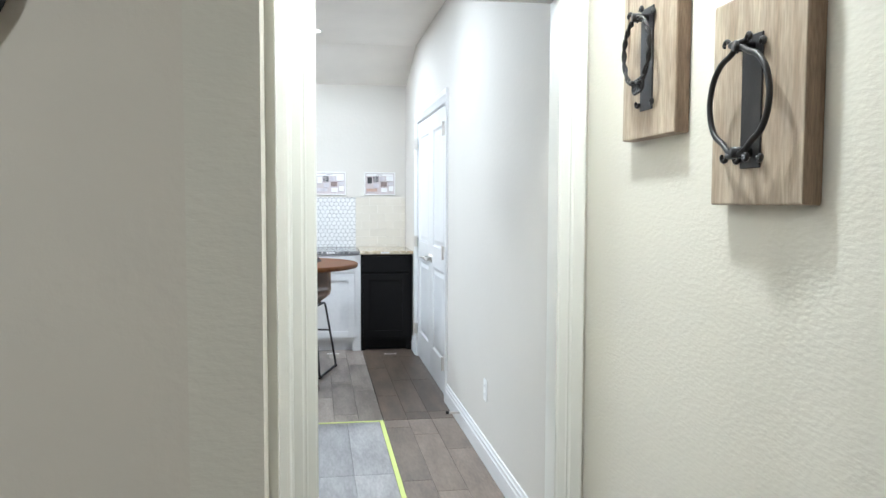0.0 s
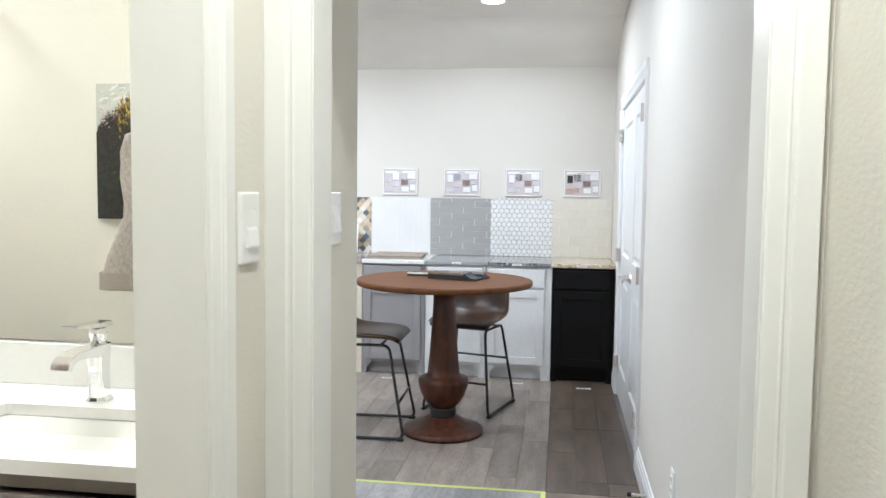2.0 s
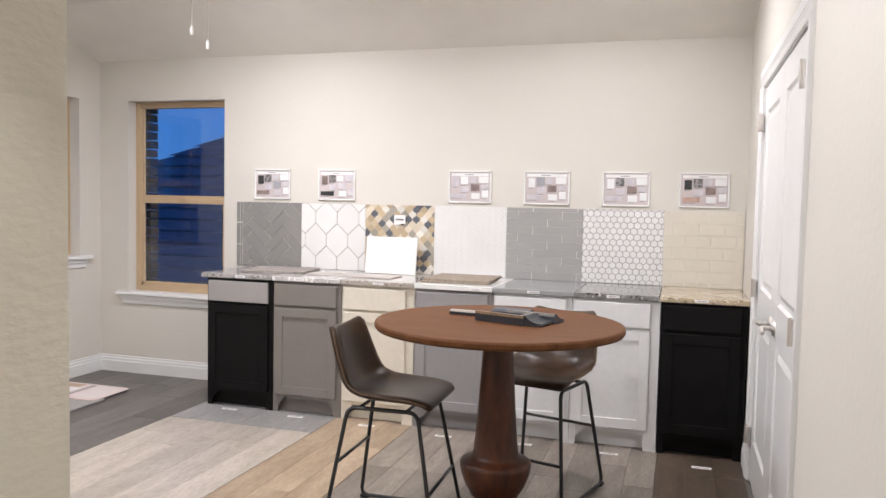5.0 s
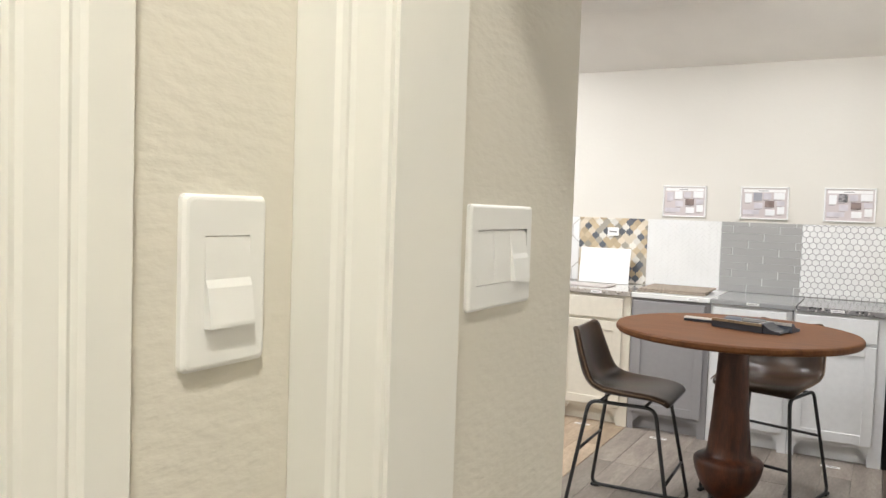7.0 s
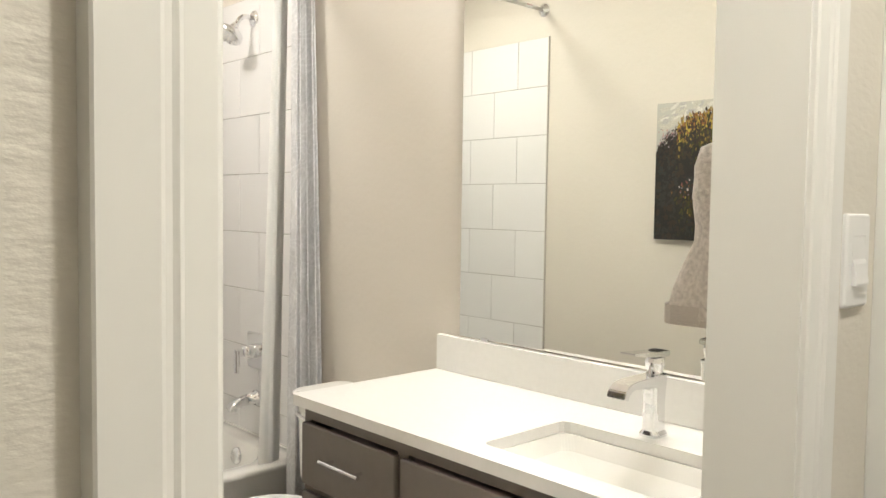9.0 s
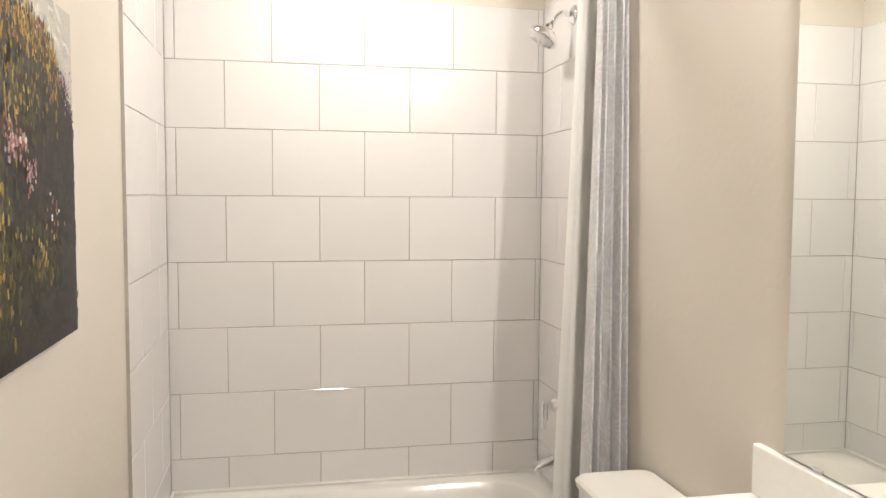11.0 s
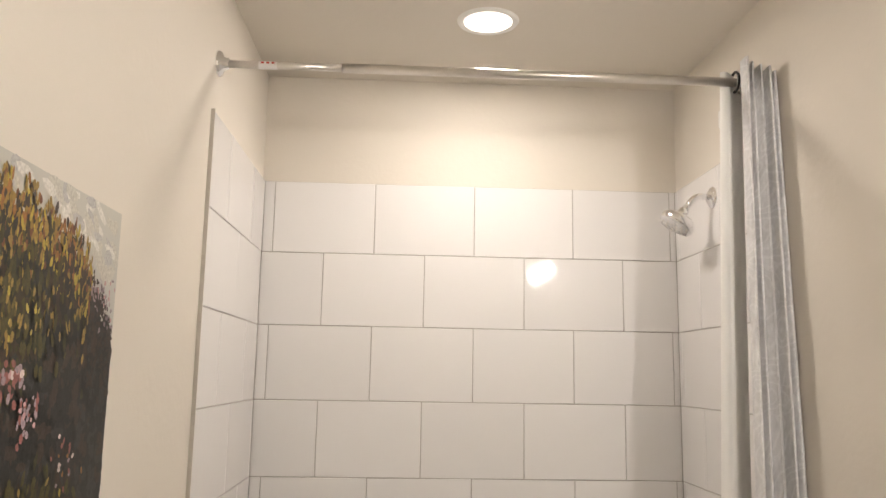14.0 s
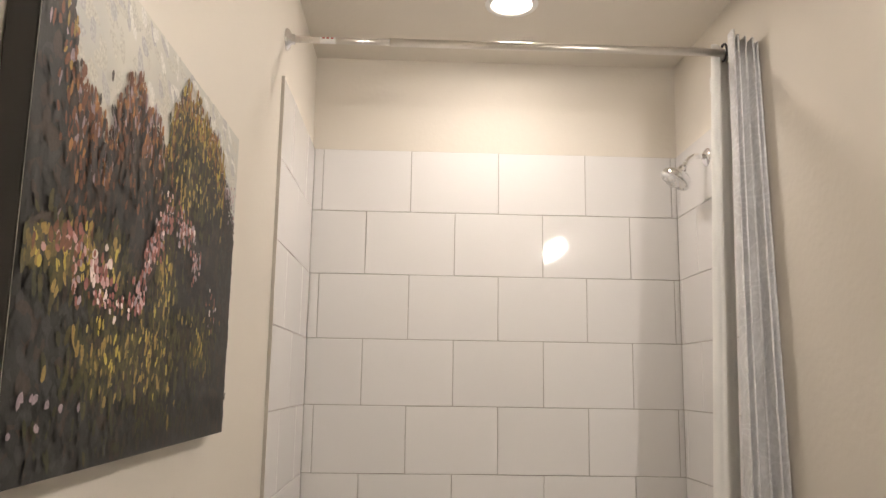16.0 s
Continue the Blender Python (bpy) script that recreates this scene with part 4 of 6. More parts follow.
# ---- samples on the floor ----
slab_sample("tile_sample", -3.99, -3.3, 6.08, 6.6, 0.001, 0.012, 2, mat("stone_sample", (0.4, 0.38, 0.36), 0.4, col2=(0.26, 0.25, 0.24), nscale=7, fine=0.15), "grey stone tile sample lying on the floor", "tile sample")
slab_sample("granite_sample", -3.86, -3.26, 5.52, 5.97, 0.001, 0.02, 3, mat("granite_green", (0.47, 0.5, 0.44), 0.2, col2=(0.32, 0.35, 0.31), nscale=30, speck=((70, (0.2, 0.21, 0.19), 0.6),)), "pale green speckled granite sample lying on the floor", "granite sample")
sheet = thing("sample_sheet", (-3.64, 6.72, 0.0135), "pale pink printed sample sheet lying on a stone tile", "sample sheet")
b = bmesh.new()
loft(b, [rrect(-3.95, -3.33, 6.52, 6.91, z, 0.04, 4) for z in (0.0135, 0.0185)])
part("sheet", b, mat("pink_sheet", (0.7, 0.56, 0.52), 0.5, col2=(0.72, 0.63, 0.6), nscale=5), sheet)
for x0, x1, y0, y1, m in ((-3.91, -3.66, 6.55, 6.78, paper_m), (-3.88, -3.7, 6.8, 6.88, mat("tan_print", (0.5, 0.36, 0.25), 0.5)), (-3.64, -3.6, 6.55, 6.88, mat("mauve_print", (0.38, 0.33, 0.34), 0.5)), (-3.57, -3.37, 6.56, 6.87, mat("blush_print", (0.74, 0.66, 0.64), 0.5))):
    part("printed_panel", box(x0, x1, y0, y1, 0.0186, 0.0192), m, sheet)


# ---- bathroom ----
TN, TS, TW = 2.69, 1.196, -3.147     # faces of the tiles
tub = thing("bathtub", (-2.75, 1.95, 0), "white enamel alcove bathtub with a rolled rim", "bathtub")
b = bmesh.new()
ox0, ox1, oy0, oy1 = TW + 0.004, -2.36, TS + 0.004, TN - 0.004
loops = [rrect(ox0, ox1, oy0, oy1, 0.002, 0.01), rrect(ox0, ox1, oy0, oy1, 0.378, 0.012), rrect(ox0 - 0.002, ox1 + 0.014, oy0 - 0.001, oy1 + 0.001, 0.39, 0.014), rrect(ox0 - 0.002, ox1 + 0.014, oy0 - 0.001, oy1 + 0.001, 0.404, 0.014), rrect(ox0 + 0.006, ox1 + 0.004, oy0 + 0.006, oy1 - 0.006, 0.411, 0.016),
         rrect(ox0 + 0.06, ox1 - 0.075, oy0 + 0.08, oy1 - 0.075, 0.41, 0.2), rrect(ox0 + 0.075, ox1 - 0.09, oy0 + 0.1, oy1 - 0.085, 0.398, 0.2), rrect(ox0 + 0.1, ox1 - 0.11, oy0 + 0.17, oy1 - 0.105, 0.24, 0.19), rrect(ox0 + 0.13, ox1 - 0.14, oy0 + 0.27, oy1 - 0.14, 0.11, 0.17), rrect(ox0 + 0.19, ox1 - 0.2, oy0 + 0.378, oy1 - 0.22, 0.085, 0.12)]
loft(b, loops)
part("shell", b, tub_m, tub, smooth=True)
ov = part("overflow_plate", lathe(bmesh.new(), [(0, 0.014), (0.03, 0.013), (0.036, 0.008), (0.038, 0)], m=Matrix.Translation((-2.77, oy1 - 0.094, 0.335)) @ Matrix.Rotation(radians(84), 4, "X"), seg=28), chrome_m, tub, "chrome overflow plate", True)
for k in range(5):
    part("slot", box(-2.79 + 0.004 * abs(k - 2), -2.75 - 0.004 * abs(k - 2), oy1 - 0.1105, oy1 - 0.108, 0.315 + 0.009 * k, 0.319 + 0.009 * k), nickel_m, ov)

b = bmesh.new()
for q in ((TW - 0.001, TW + 0.012, oy0, oy1), (TW, -2.385, TS - 0.001, TS + 0.011), (TW, -2.385, TN - 0.011, TN + 0.001)):
    bx(b, *q, 0.404, 0.4165, 0.003)
part("sealant", b, tub_m, tub, "white sealant along the tiles")

# shower fittings
sh = thing("wall_shower", (-2.8, TN, 2.245), "chrome shower head on a bent arm", "shower head")
part("flange", lathe(bmesh.new(), [(0, 0.012), (0.022, 0.011), (0.033, 0.004), (0.035, 0)], m=Matrix.Translation((-2.8, TN, 2.245)) @ Matrix.Rotation(radians(90), 4, "X"), seg=28), chrome_m, sh, smooth=True)
part("arm", tube(bmesh.new(), fillet([(-2.8, TN, 2.245), (-2.8, TN - 0.055, 2.25), (-2.8, TN - 0.092, 2.2)], 0.04, 8), 0.0105, 14), chrome_m, sh, smooth=True)
hd = Matrix.Translation((-2.8, TN - 0.092, 2.2)) @ Matrix.Rotation(radians(-30), 4, "X")
head = part("head", lathe(bmesh.new(), [(0, 0.006), (0.014, 0.006), (0.018, -0.008), (0.022, -0.018), (0.05, -0.03), (0.058, -0.038), (0.059, -0.056), (0.053, -0.064), (0, -0.064)], m=hd, seg=36), chrome_m, sh, smooth=True)
b = bmesh.new()
for k in range(18):
    a = k * 2.4
    q = 0.011 * math.sqrt(k + 0.3)
    lathe(b, [(0.003, 0), (0.0025, -0.005), (0, -0.006)], m=hd @ Matrix.Translation((q * math.cos(a), q * math.sin(a), -0.063)), seg=6)
part("nozzle_ring", b, nickel_m, head)
va = thing("shower_valve", (-2.765, TN, 0.79), "chrome tub valve with square plate and lever", "shower valve")
b = bmesh.new()
loft(b, [[p + Vector((0, 0, 0)) for p in [Vector((q.x, TN - d, q.y)) for q in rrect(-2.845 + i, -2.685 - i, 0.71 + i, 0.87 - i, 0, 0.02)]] for d, i in ((0, 0), (0.006, 0), (0.01, 0.006))])
part("plate", b, chrome_m, va)
part("hub", lathe(bmesh.new(), [(0.032, 0), (0.03, 0.04), (0.024, 0.062), (0, 0.064)], m=Matrix.Translation((-2.765, TN - 0.009, 0.79)) @ Matrix.Rotation(radians(90), 4, "X"), seg=28), chrome_m, va, smooth=True)
b = box(-2.777, -2.753, TN - 0.1, TN - 0.06, 0.775, 0.805, 0.004, 2)
bx(b, -2.776, -2.754, TN - 0.112, TN - 0.092, 0.7, 0.805, 0.004, 2)
part("lever", b, chrome_m, va)
sp = thing("tub_spout", (-2.765, TN, 0.58), "chrome tub filler spout", "tub spout")
b = bmesh.new()
loft(b, [[Vector((-2.765, TN, 0.58)) + Vector((w * math.cos(a), -d, dz + h * math.sin(a))) for a in (2 * math.pi * k / 16 for k in range(16))] for d, w, h, dz in ((0, 0.034, 0.034, 0), (0.012, 0.034, 0.034, 0), (0.014, 0.027, 0.026, 0), (0.07, 0.026, 0.024, -0.004), (0.11, 0.026, 0.02, -0.014), (0.135, 0.025, 0.016, -0.024), (0.142, 0.02, 0.01, -0.028))])
part("body", b, chrome_m, sp, smooth=True)
part("outlet", tube(bmesh.new(), [(-2.765, TN - 0.118, 0.562), (-2.765, TN - 0.118, 0.535)], 0.016, 14), chrome_m, sp)

# shower rod and curtain
RX, RZ = -2.42, 2.487
rod = thing("shower_rod", (RX, 1.95, RZ), "brushed metal telescopic shower rod between the walls", "shower rod")
part("thin_tube", tube(bmesh.new(), [(RX, BS + 0.01, RZ), (RX, 1.53, RZ)], 0.0105, 16), nickel_m, rod, smooth=True)
part("thick_tube", tube(bmesh.new(), [(RX, 1.52, RZ), (RX, BN - 0.01, RZ)], 0.0128, 16), nickel_m, rod, smooth=True)
for y, s in ((BS, -1), (BN, 1)):
    part("flange", lathe(bmesh.new(), [(0, 0.03), (0.013, 0.03), (0.016, 0.028), (0.018, 0.016), (0.031, 0.011), (0.036, 0.004), (0.036, 0)], m=Matrix.Translation((RX, y, RZ)) @ Matrix.Rotation(radians(90 * s), 4, "X"), seg=28), chrome_m, rod, smooth=True)
st = part("sticker", tube(bmesh.new(), [(RX, 1.295, RZ), (RX, 1.345, RZ)], 0.0112, 16, False), paper_m, rod, "white warning sticker")
red_m = mat("red_print", (0.5, 0.06, 0.04), 0.6)
for k in range(3):
    part("mark", box(RX + 0.0112, RX + 0.0118, 1.302 + 0.014 * k, 1.31 + 0.014 * k, RZ + 0.001, RZ + 0.006), red_m, st)


def drape(name, folds, zs, ns, m, parent, label, thick=0.003):
    """Hanging cloth in folds; each row: z, y0, y1, middle x, depth of the folds."""
    b = bmesh.new()
    rows = []
    for i, (z, y0, y1, xc, amp) in enumerate(zs):
        row = []
        for j in range(ns + 1):
            s = j / ns
            ph = 2 * math.pi * folds * s
            wob = 0.25 * math.sin(3.1 * s * folds + i * 0.22)
            a = amp * (0.72 + 0.28 * math.sin(s * 9.7 + 1.3))
            x = xc + a * math.sin(ph + wob)
            row.append(b.verts.new((x, y0 + (y1 - y0) * (s + 0.03 * math.sin(ph * 2) * (1 - abs(2 * s - 1))), z + (0.008 * math.sin(ph) - 0.035 * s if i == 0 else 0))))
        rows.append(row)
    for r0, r1 in zip(rows, rows[1:]):
        for j in range(ns):
            b.faces.new((r0[j], r0[j + 1], r1[j + 1], r1[j]))
    o = part(name, b, m, parent, label, True)
    so = o.modifiers.new("thick", "SOLIDIFY")
    so.thickness = thick
    return o


def rows_between(a, b, n):
    return [tuple(p + (q - p) * k / n for p, q in zip(a, b)) for k in range(n + 1)]


cur = thing("shower_curtain", (RX, 2.64, RZ), "pale grey patterned shower curtain drawn aside with white liner", "shower curtain")
drape("curtain", 4.3, rows_between((2.522, 2.606, 2.694, -2.362, 0.03), (0.1, 2.535, 2.692, -2.262, 0.04), 24), 160, curtain_m, cur, "pale grey woven cloth with scroll pattern")
drape("liner", 0.7, rows_between((2.52, 2.578, 2.64, -2.435, 0.012), (0.12, 2.475, 2.575, -2.4, 0.016), 18), 40, liner_m, cur, "white waterproof liner")
for k in range(4):
    b = bmesh.new()
    y = 2.612 + 0.02 * k
    tube(b, [(RX + 0.028 * math.cos(a), y, RZ + 0.028 * math.sin(a)) for a in (2 * math.pi * q / 20 for q in range(21))], 0.004, 8, False)
    part("grommet", b, iron_m if k == 0 else nickel_m, cur)
part("tab", box(-2.452, -2.43, 2.574, 2.5785, 2.36, 2.41, 0.004), liner_m, cur)

# vanity
VX0, VX1, VF = -1.555, BI - 0.004, 2.15
van = thing("vanity_cabinet", (-0.88, 2.4, 0), "taupe bathroom vanity cabinet with drawers and bar handle", "vanity")
part("body", many((VX0, VX1, VF + 0.02, BN - 0.004, 0.1, 0.79), (VX0, VX0 + 0.018, VF + 0.02, BN - 0.004, 0.79, 0.868), (VX1 - 0.018, VX1, VF + 0.02, BN - 0.004, 0.79, 0.868), (VX0 + 0.01, VX1, VF + 0.09, BN - 0.004, 0, 0.1)), van_m, van)
fr = bmesh.new()
for q in ((VX0, VX0 + 0.03, 0.1, 0.868), (VX1 - 0.03, VX1, 0.1, 0.868), (-1.145, -1.105, 0.1, 0.868), (VX0 + 0.03, -1.145, 0.835, 0.868), (-1.105, VX1 - 0.03, 0.835, 0.868), (VX0 + 0.03, -1.145, 0.1, 0.13), (-1.105, VX1 - 0.03, 0.1, 0.13), (VX0 + 0.03, -1.145, 0.63, 0.66), (-1.105, VX1 - 0.03, 0.63, 0.66)):
    bx(fr, q[0], q[1], VF, VF + 0.0195, q[2], q[3])
part("face_frame", fr, van_m, van)
for z0, z1, hz in ((0.655, 0.828, 0.753), (0.405, 0.635, 0.53), (0.135, 0.385, 0.27)):
    d = part("drawer", box(VX0 + 0.012, -1.135, VF - 0.02, VF - 0.001, z0, z1, 0.003), van_m, van)
    h = bmesh.new()
    tube(h, [(-1.413, VF - 0.05, hz), (-1.242, VF - 0.05, hz)], 0.0058, 12)
    for x in (-1.39, -1.265):
        tube(h, [(x, VF - 0.021, hz), (x, VF - 0.05, hz)], 0.0045, 8)
    part("handle", h, chrome_m, d, "brushed bar handle")
part("false_front", box(-1.115, VX1 - 0.012, VF - 0.02, VF - 0.001, 0.655, 0.828, 0.003), van_m, van)
for x0, x1 in ((-1.115, -0.667), (-0.661, VX1 - 0.012)):
    shaker(van, "door", x0, x1, 0.135, 0.635, VF - 0.001, van_m)
SX0, SX1, SY0, SY1 = -0.91, -0.42, 2.2, 2.498
b = bmesh.new()
o0 = [rrect(-1.588, VX1 + 0.002, 2.127, BN - 0.002, z, 0.006, 2) for z in (0.87, 0.897, 0.9)]
i0 = [rrect(SX0, SX1, SY0, SY1, z, 0.02, 2) for z in (0.9, 0.872)]
loft(b, [o0[0], o0[1], [p * 1 for p in o0[2]], i0[0], i0[1]], False, False)
ctop = part("countertop", b, quartz_m)
tagged(ctop, "white quartz countertop with a rectangular sink cut-out", "countertop")
tagged(part("backsplash", box(-1.586, VX1, BN - 0.021, BN - 0.001, 0.9005, 1.016, 0.002), quartz_m), "white quartz backsplash strip under the mirror", "backsplash")
sink = thing("sink", (-0.665, 2.35, 0.88), "white rectangular undermount sink", "sink")
part("basin", loft(bmesh.new(), [rrect(SX0 - 0.012, SX1 + 0.012, SY0 - 0.012, SY1 + 0.012, 0.871, 0.03), rrect(SX0 + 0.004, SX1 - 0.004, SY0 + 0.004, SY1 - 0.004, 0.871, 0.03), rrect(SX0 + 0.03, SX1 - 0.03, SY0 + 0.03, SY1 - 0.03, 0.838, 0.03), rrect(SX0 + 0.11, SX1 - 0.11, SY0 + 0.09, SY1 - 0.09, 0.812, 0.03), rrect(SX0 + 0.18, SX1 - 0.18, SY0 + 0.12, SY1 - 0.12, 0.808, 0.02)], False, True), tub_m, sink)
part("drain", lathe(bmesh.new(), [(0, 0.004), (0.018, 0.004), (0.022, 0)], (-0.665, 2.36, 0.809), 20), chrome_m, sink, "chrome drain")

fa = thing("faucet", (-0.69, 2.558, 0.9), "chrome single-lever basin faucet with flat spout", "faucet")
FX0, FY0 = -0.69, 2.556
b = bmesh.new()
loft(b, [rrect(FX0 - w, FX0 + w, FY0 - d, FY0 + d, z, min(w, d) * 0.6, 4) for w, d, z in ((0.027, 0.03, 0.901), (0.027, 0.03, 0.906), (0.02, 0.026, 0.915), (0.0195, 0.025, 0.98), (0.0205, 0.027, 1.012), (0.022, 0.03, 1.047))])
part("body", b, chrome_m, fa)
b = bmesh.new()
loft(b, [[Vector((FX0 + sx * w, y + sz * ty, z + sz * tz)) for sx, sz in ((-1, -1), (1, -1), (1, 1), (-1, 1))] for y, z, w, ty, tz in ((2.56, 1.031, 0.0215, 0, 0.0155), (2.5, 1.036, 0.022, 0, 0.0125), (2.445, 1.038, 0.023, -0.001, 0.0095), (2.424, 1.034, 0.0235, -0.004, 0.009), (2.41, 1.023, 0.024, -0.0075, 0.006), (2.405, 1.011, 0.024, -0.009, 0.003))])
bmesh.ops.bevel(b, geom=list(b.edges), offset=0.002, segments=2, affect="EDGES")
part("spout", b, chrome_m, fa)
part("neck", lathe(bmesh.new(), [(0, 1.088), (0.0215, 1.088), (0.0225, 1.085), (0.0225, 1.066), (0.0195, 1.062), (0.0195, 1.046), (0, 1.046)], (FX0, FY0, 0), 32), chrome_m, fa, smooth=True)
b = bmesh.new()
loft(b, [[Vector((FX0 + sx * w, y, z + sz * h)) for sx, sz in ((-1, -1), (1, -1), (1, 1), (-1, 1))] for y, z, w, h in ((2.588, 1.0955, 0.0215, 0.007), (2.53, 1.098, 0.022, 0.006), (2.48, 1.103, 0.022, 0.004), (2.44, 1.108, 0.0215, 0.0028))])
bmesh.ops.bevel(b, geom=list(b.edges), offset=0.002, segments=2, affect="EDGES")
part("lever", b, chrome_m, fa, "flat chrome lever")

mi = thing("mirror", (-0.87, BN, 1.03), "large frameless wall mirror above the vanity", "mirror")
part("glass", box(-1.49, -0.24, BN - 0.008, BN - 0.002, 1.022, 2.16), mirror_m, mi)
for x in (-1.38, -0.4):
    part("clip", box(x - 0.014, x + 0.014, BN - 0.011, BN - 0.002, 1.0165, 1.028, 0.001), chrome_m, mi, "small chrome mirror clip")

vl = thing("vanity_light", (-0.88, BN, 2.4), "three-lamp chrome vanity light above the mirror, lit", "wall lamp")
part("back_plate", box(-1.14, -0.62, BN - 0.022, BN - 0.001, 2.37, 2.43, 0.006, 2), chrome_m, vl)
for lx in (-1.08, -0.88, -0.68):
    part("arm", tube(bmesh.new(), fillet([(lx, BN - 0.02, 2.4), (lx, 2.6, 2.42), (lx, 2.6, 2.395)], 0.03), 0.007, 10), chrome_m, vl, smooth=True)
    part("shade", lathe(bmesh.new(), [(0.015, 2.4), (0.03, 2.395), (0.05, 2.385), (0.06, 2.372), (0.056, 2.37), (0.0, 2.38)], (lx, 2.6, 0), 24), white_m, vl, "white glass shade", True)

# toilet
TOX = -1.905
to = thing("toilet", (TOX, 2.4, 0), "white ceramic toilet with closed lid and tank", "toilet")
part("tank", loft(bmesh.new(), [rrect(TOX - w, TOX + w, 2.475 - d, BN - 0.012, z, 0.035) for w, d, z in ((0.19, -0.02, 0.39), (0.205, 0.0, 0.45), (0.212, 0.004, 0.735))]), tub_m, to, smooth=False)
part("tank_lid", loft(bmesh.new(), [rrect(TOX - w, TOX + w, 2.467 - d, BN - 0.008, z, 0.04) for w, d, z in ((0.212, 0, 0.736), (0.225, 0.012, 0.742), (0.227, 0.014, 0.758), (0.218, 0.006, 0.768))]), tub_m, to, "flat ceramic tank lid")
part("flush_lever", tube(bmesh.new(), [(TOX - 0.16, 2.462, 0.69), (TOX - 0.16, 2.445, 0.69), (TOX - 0.09, 2.44, 0.685)], 0.006, 8), chrome_m, to, "chrome flush lever")


def egg(w, front, back, z, n=36):
    return [Vector((TOX + w * math.cos(a), (2.24 + (back - 2.24) * math.sin(a)) if math.sin(a) > 0 else (2.24 + (2.24 - front) * math.sin(a)), z)) for a in (2 * math.pi * k / n for k in range(n))]


part("bowl", loft(bmesh.new(), [egg(0.11, 2.1, 2.52, 0.002), egg(0.105, 2.1, 2.5, 0.15), egg(0.15, 1.98, 2.48, 0.28), egg(0.185, 1.93, 2.46, 0.385)]), tub_m, to, smooth=True)
part("seat", loft(bmesh.new(), [egg(0.188, 1.925, 2.44, 0.387), egg(0.19, 1.922, 2.44, 0.404)]), white_m, to)
part("lid", loft(bmesh.new(), [egg(0.188, 1.925, 2.44, 0.406), egg(0.189, 1.923, 2.44, 0.418), egg(0.17, 1.945, 2.42, 0.428)]), white_m, to, smooth=False)

# towel on its ring beside the doorway
tr = thing("towel_ring", (BI, 2.12, 1.56), "chrome towel ring on the wall beside the vanity", "towel ring")
part("post", tube(bmesh.new(), [(BI, 2.12, 1.56), (BI - 0.055, 2.12, 1.56)], 0.011, 12), chrome_m, tr)
part("ring", tube(bmesh.new(), [(BI - 0.055, 2.12 + 0.085 * math.sin(a), 1.475 + 0.085 * math.cos(a)) for a in (2 * math.pi * k / 32 for k in range(33))], 0.0045, 8, False), chrome_m, tr, smooth=True)
b = bmesh.new()
loops = []
for z, xo, y0, y1, th in ((1.545, -0.288, 2.055, 2.13, 0.05), (1.53, -0.322, 2.035, 2.16, 0.07), (1.50, -0.334, 2.03, 2.18, 0.08), (1.455, -0.337, 2.03, 2.2, 0.085), (1.41, -0.329, 2.035, 2.2, 0.08), (1.385, -0.329, 2.035, 2.2, 0.08), (1.35, -0.346, 2.035, 2.21, 0.09), (1.31, -0.363, 2.03, 2.22, 0.095), (1.268, -0.376, 2.03, 2.23, 0.095), (1.258, -0.378, 2.03, 2.23, 0.09)):
    loop = []
    n = 40
    for k in range(n):
        a = 2 * math.pi * k / n
        cx, cy = (xo + BI - 0.008) / 2, (y0 + y1) / 2
        rx, ry = abs(xo - BI + 0.008) / 2, (y1 - y0) / 2
        w = 1 + 0.05 * math.sin(5 * a + z * 20)
        sg = lambda v: math.copysign(abs(v) ** 0.7, v)
        loop.append(Vector((cx + rx * sg(math.cos(a)) * w if math.cos(a) < 0 else cx + rx * sg(math.cos(a)), cy + ry * sg(math.sin(a)) * w, z)))
    loops.append(loop)
tw = thing("towel", (-0.27, 2.12, 1.26), "beige grey woven cotton hand towel hanging folded", "towel")
part("cloth", loft(b, loops), towel_m, tw, smooth=True)
part("hem", loft(bmesh.new(), [[Vector((p.x - 0.002 if p.x < -0.25 else p.x, p.y, z)) for p in loops[-1]] for z in (1.285, 1.2545)], False, False), mat("towel_hem", (0.5, 0.455, 0.41), 0.9, nscale=200, bump=0.4, bscale=300), tw, "flat woven hem")


# ---- painting ----
PX0, PX1, PZ0, PZ1, PY = -0.80, -1.70, 1.30, 1.926, 1.224
pa = thing("painting", (-1.25, PY, PZ0), "garden painting of dark shrubs with yellow and pink blossom", "painting")
part("canvas", box(PX1, PX0, BS + 0.002, PY - 0.001, PZ0, PZ1, 0.002), [mat("canvas_edge", (0.02, 0.017, 0.016), 0.6)], pa, "black canvas sides")
sky_m = mat("painted_sky", (0.56, 0.53, 0.45), 0.45, col2=(0.4, 0.4, 0.37), nscale=4, bump=0.3, bscale=60, bdist=0.002, contrast=0.2)
part("painted_sky", box(PX1 + 0.001, PX0 - 0.001, PY - 0.001, PY, PZ0 + 0.001, PZ1 - 0.001), sky_m, pa, "pale cloudy painted sky")
TREE = [(0, 0.99), (0.07, 0.97), (0.1, 0.72), (0.135, 0.7), (0.18, 0.67), (0.215, 0.64), (0.245, 0.74), (0.29, 0.81), (0.36, 0.79), (0.42, 0.78), (0.47, 0.72), (0.5, 0.84), (0.565, 0.95), (0.62, 0.93), (0.7, 0.92), (0.82, 0.87), (0.9, 0.8), (0.96, 0.74), (1.0, 0.66)]


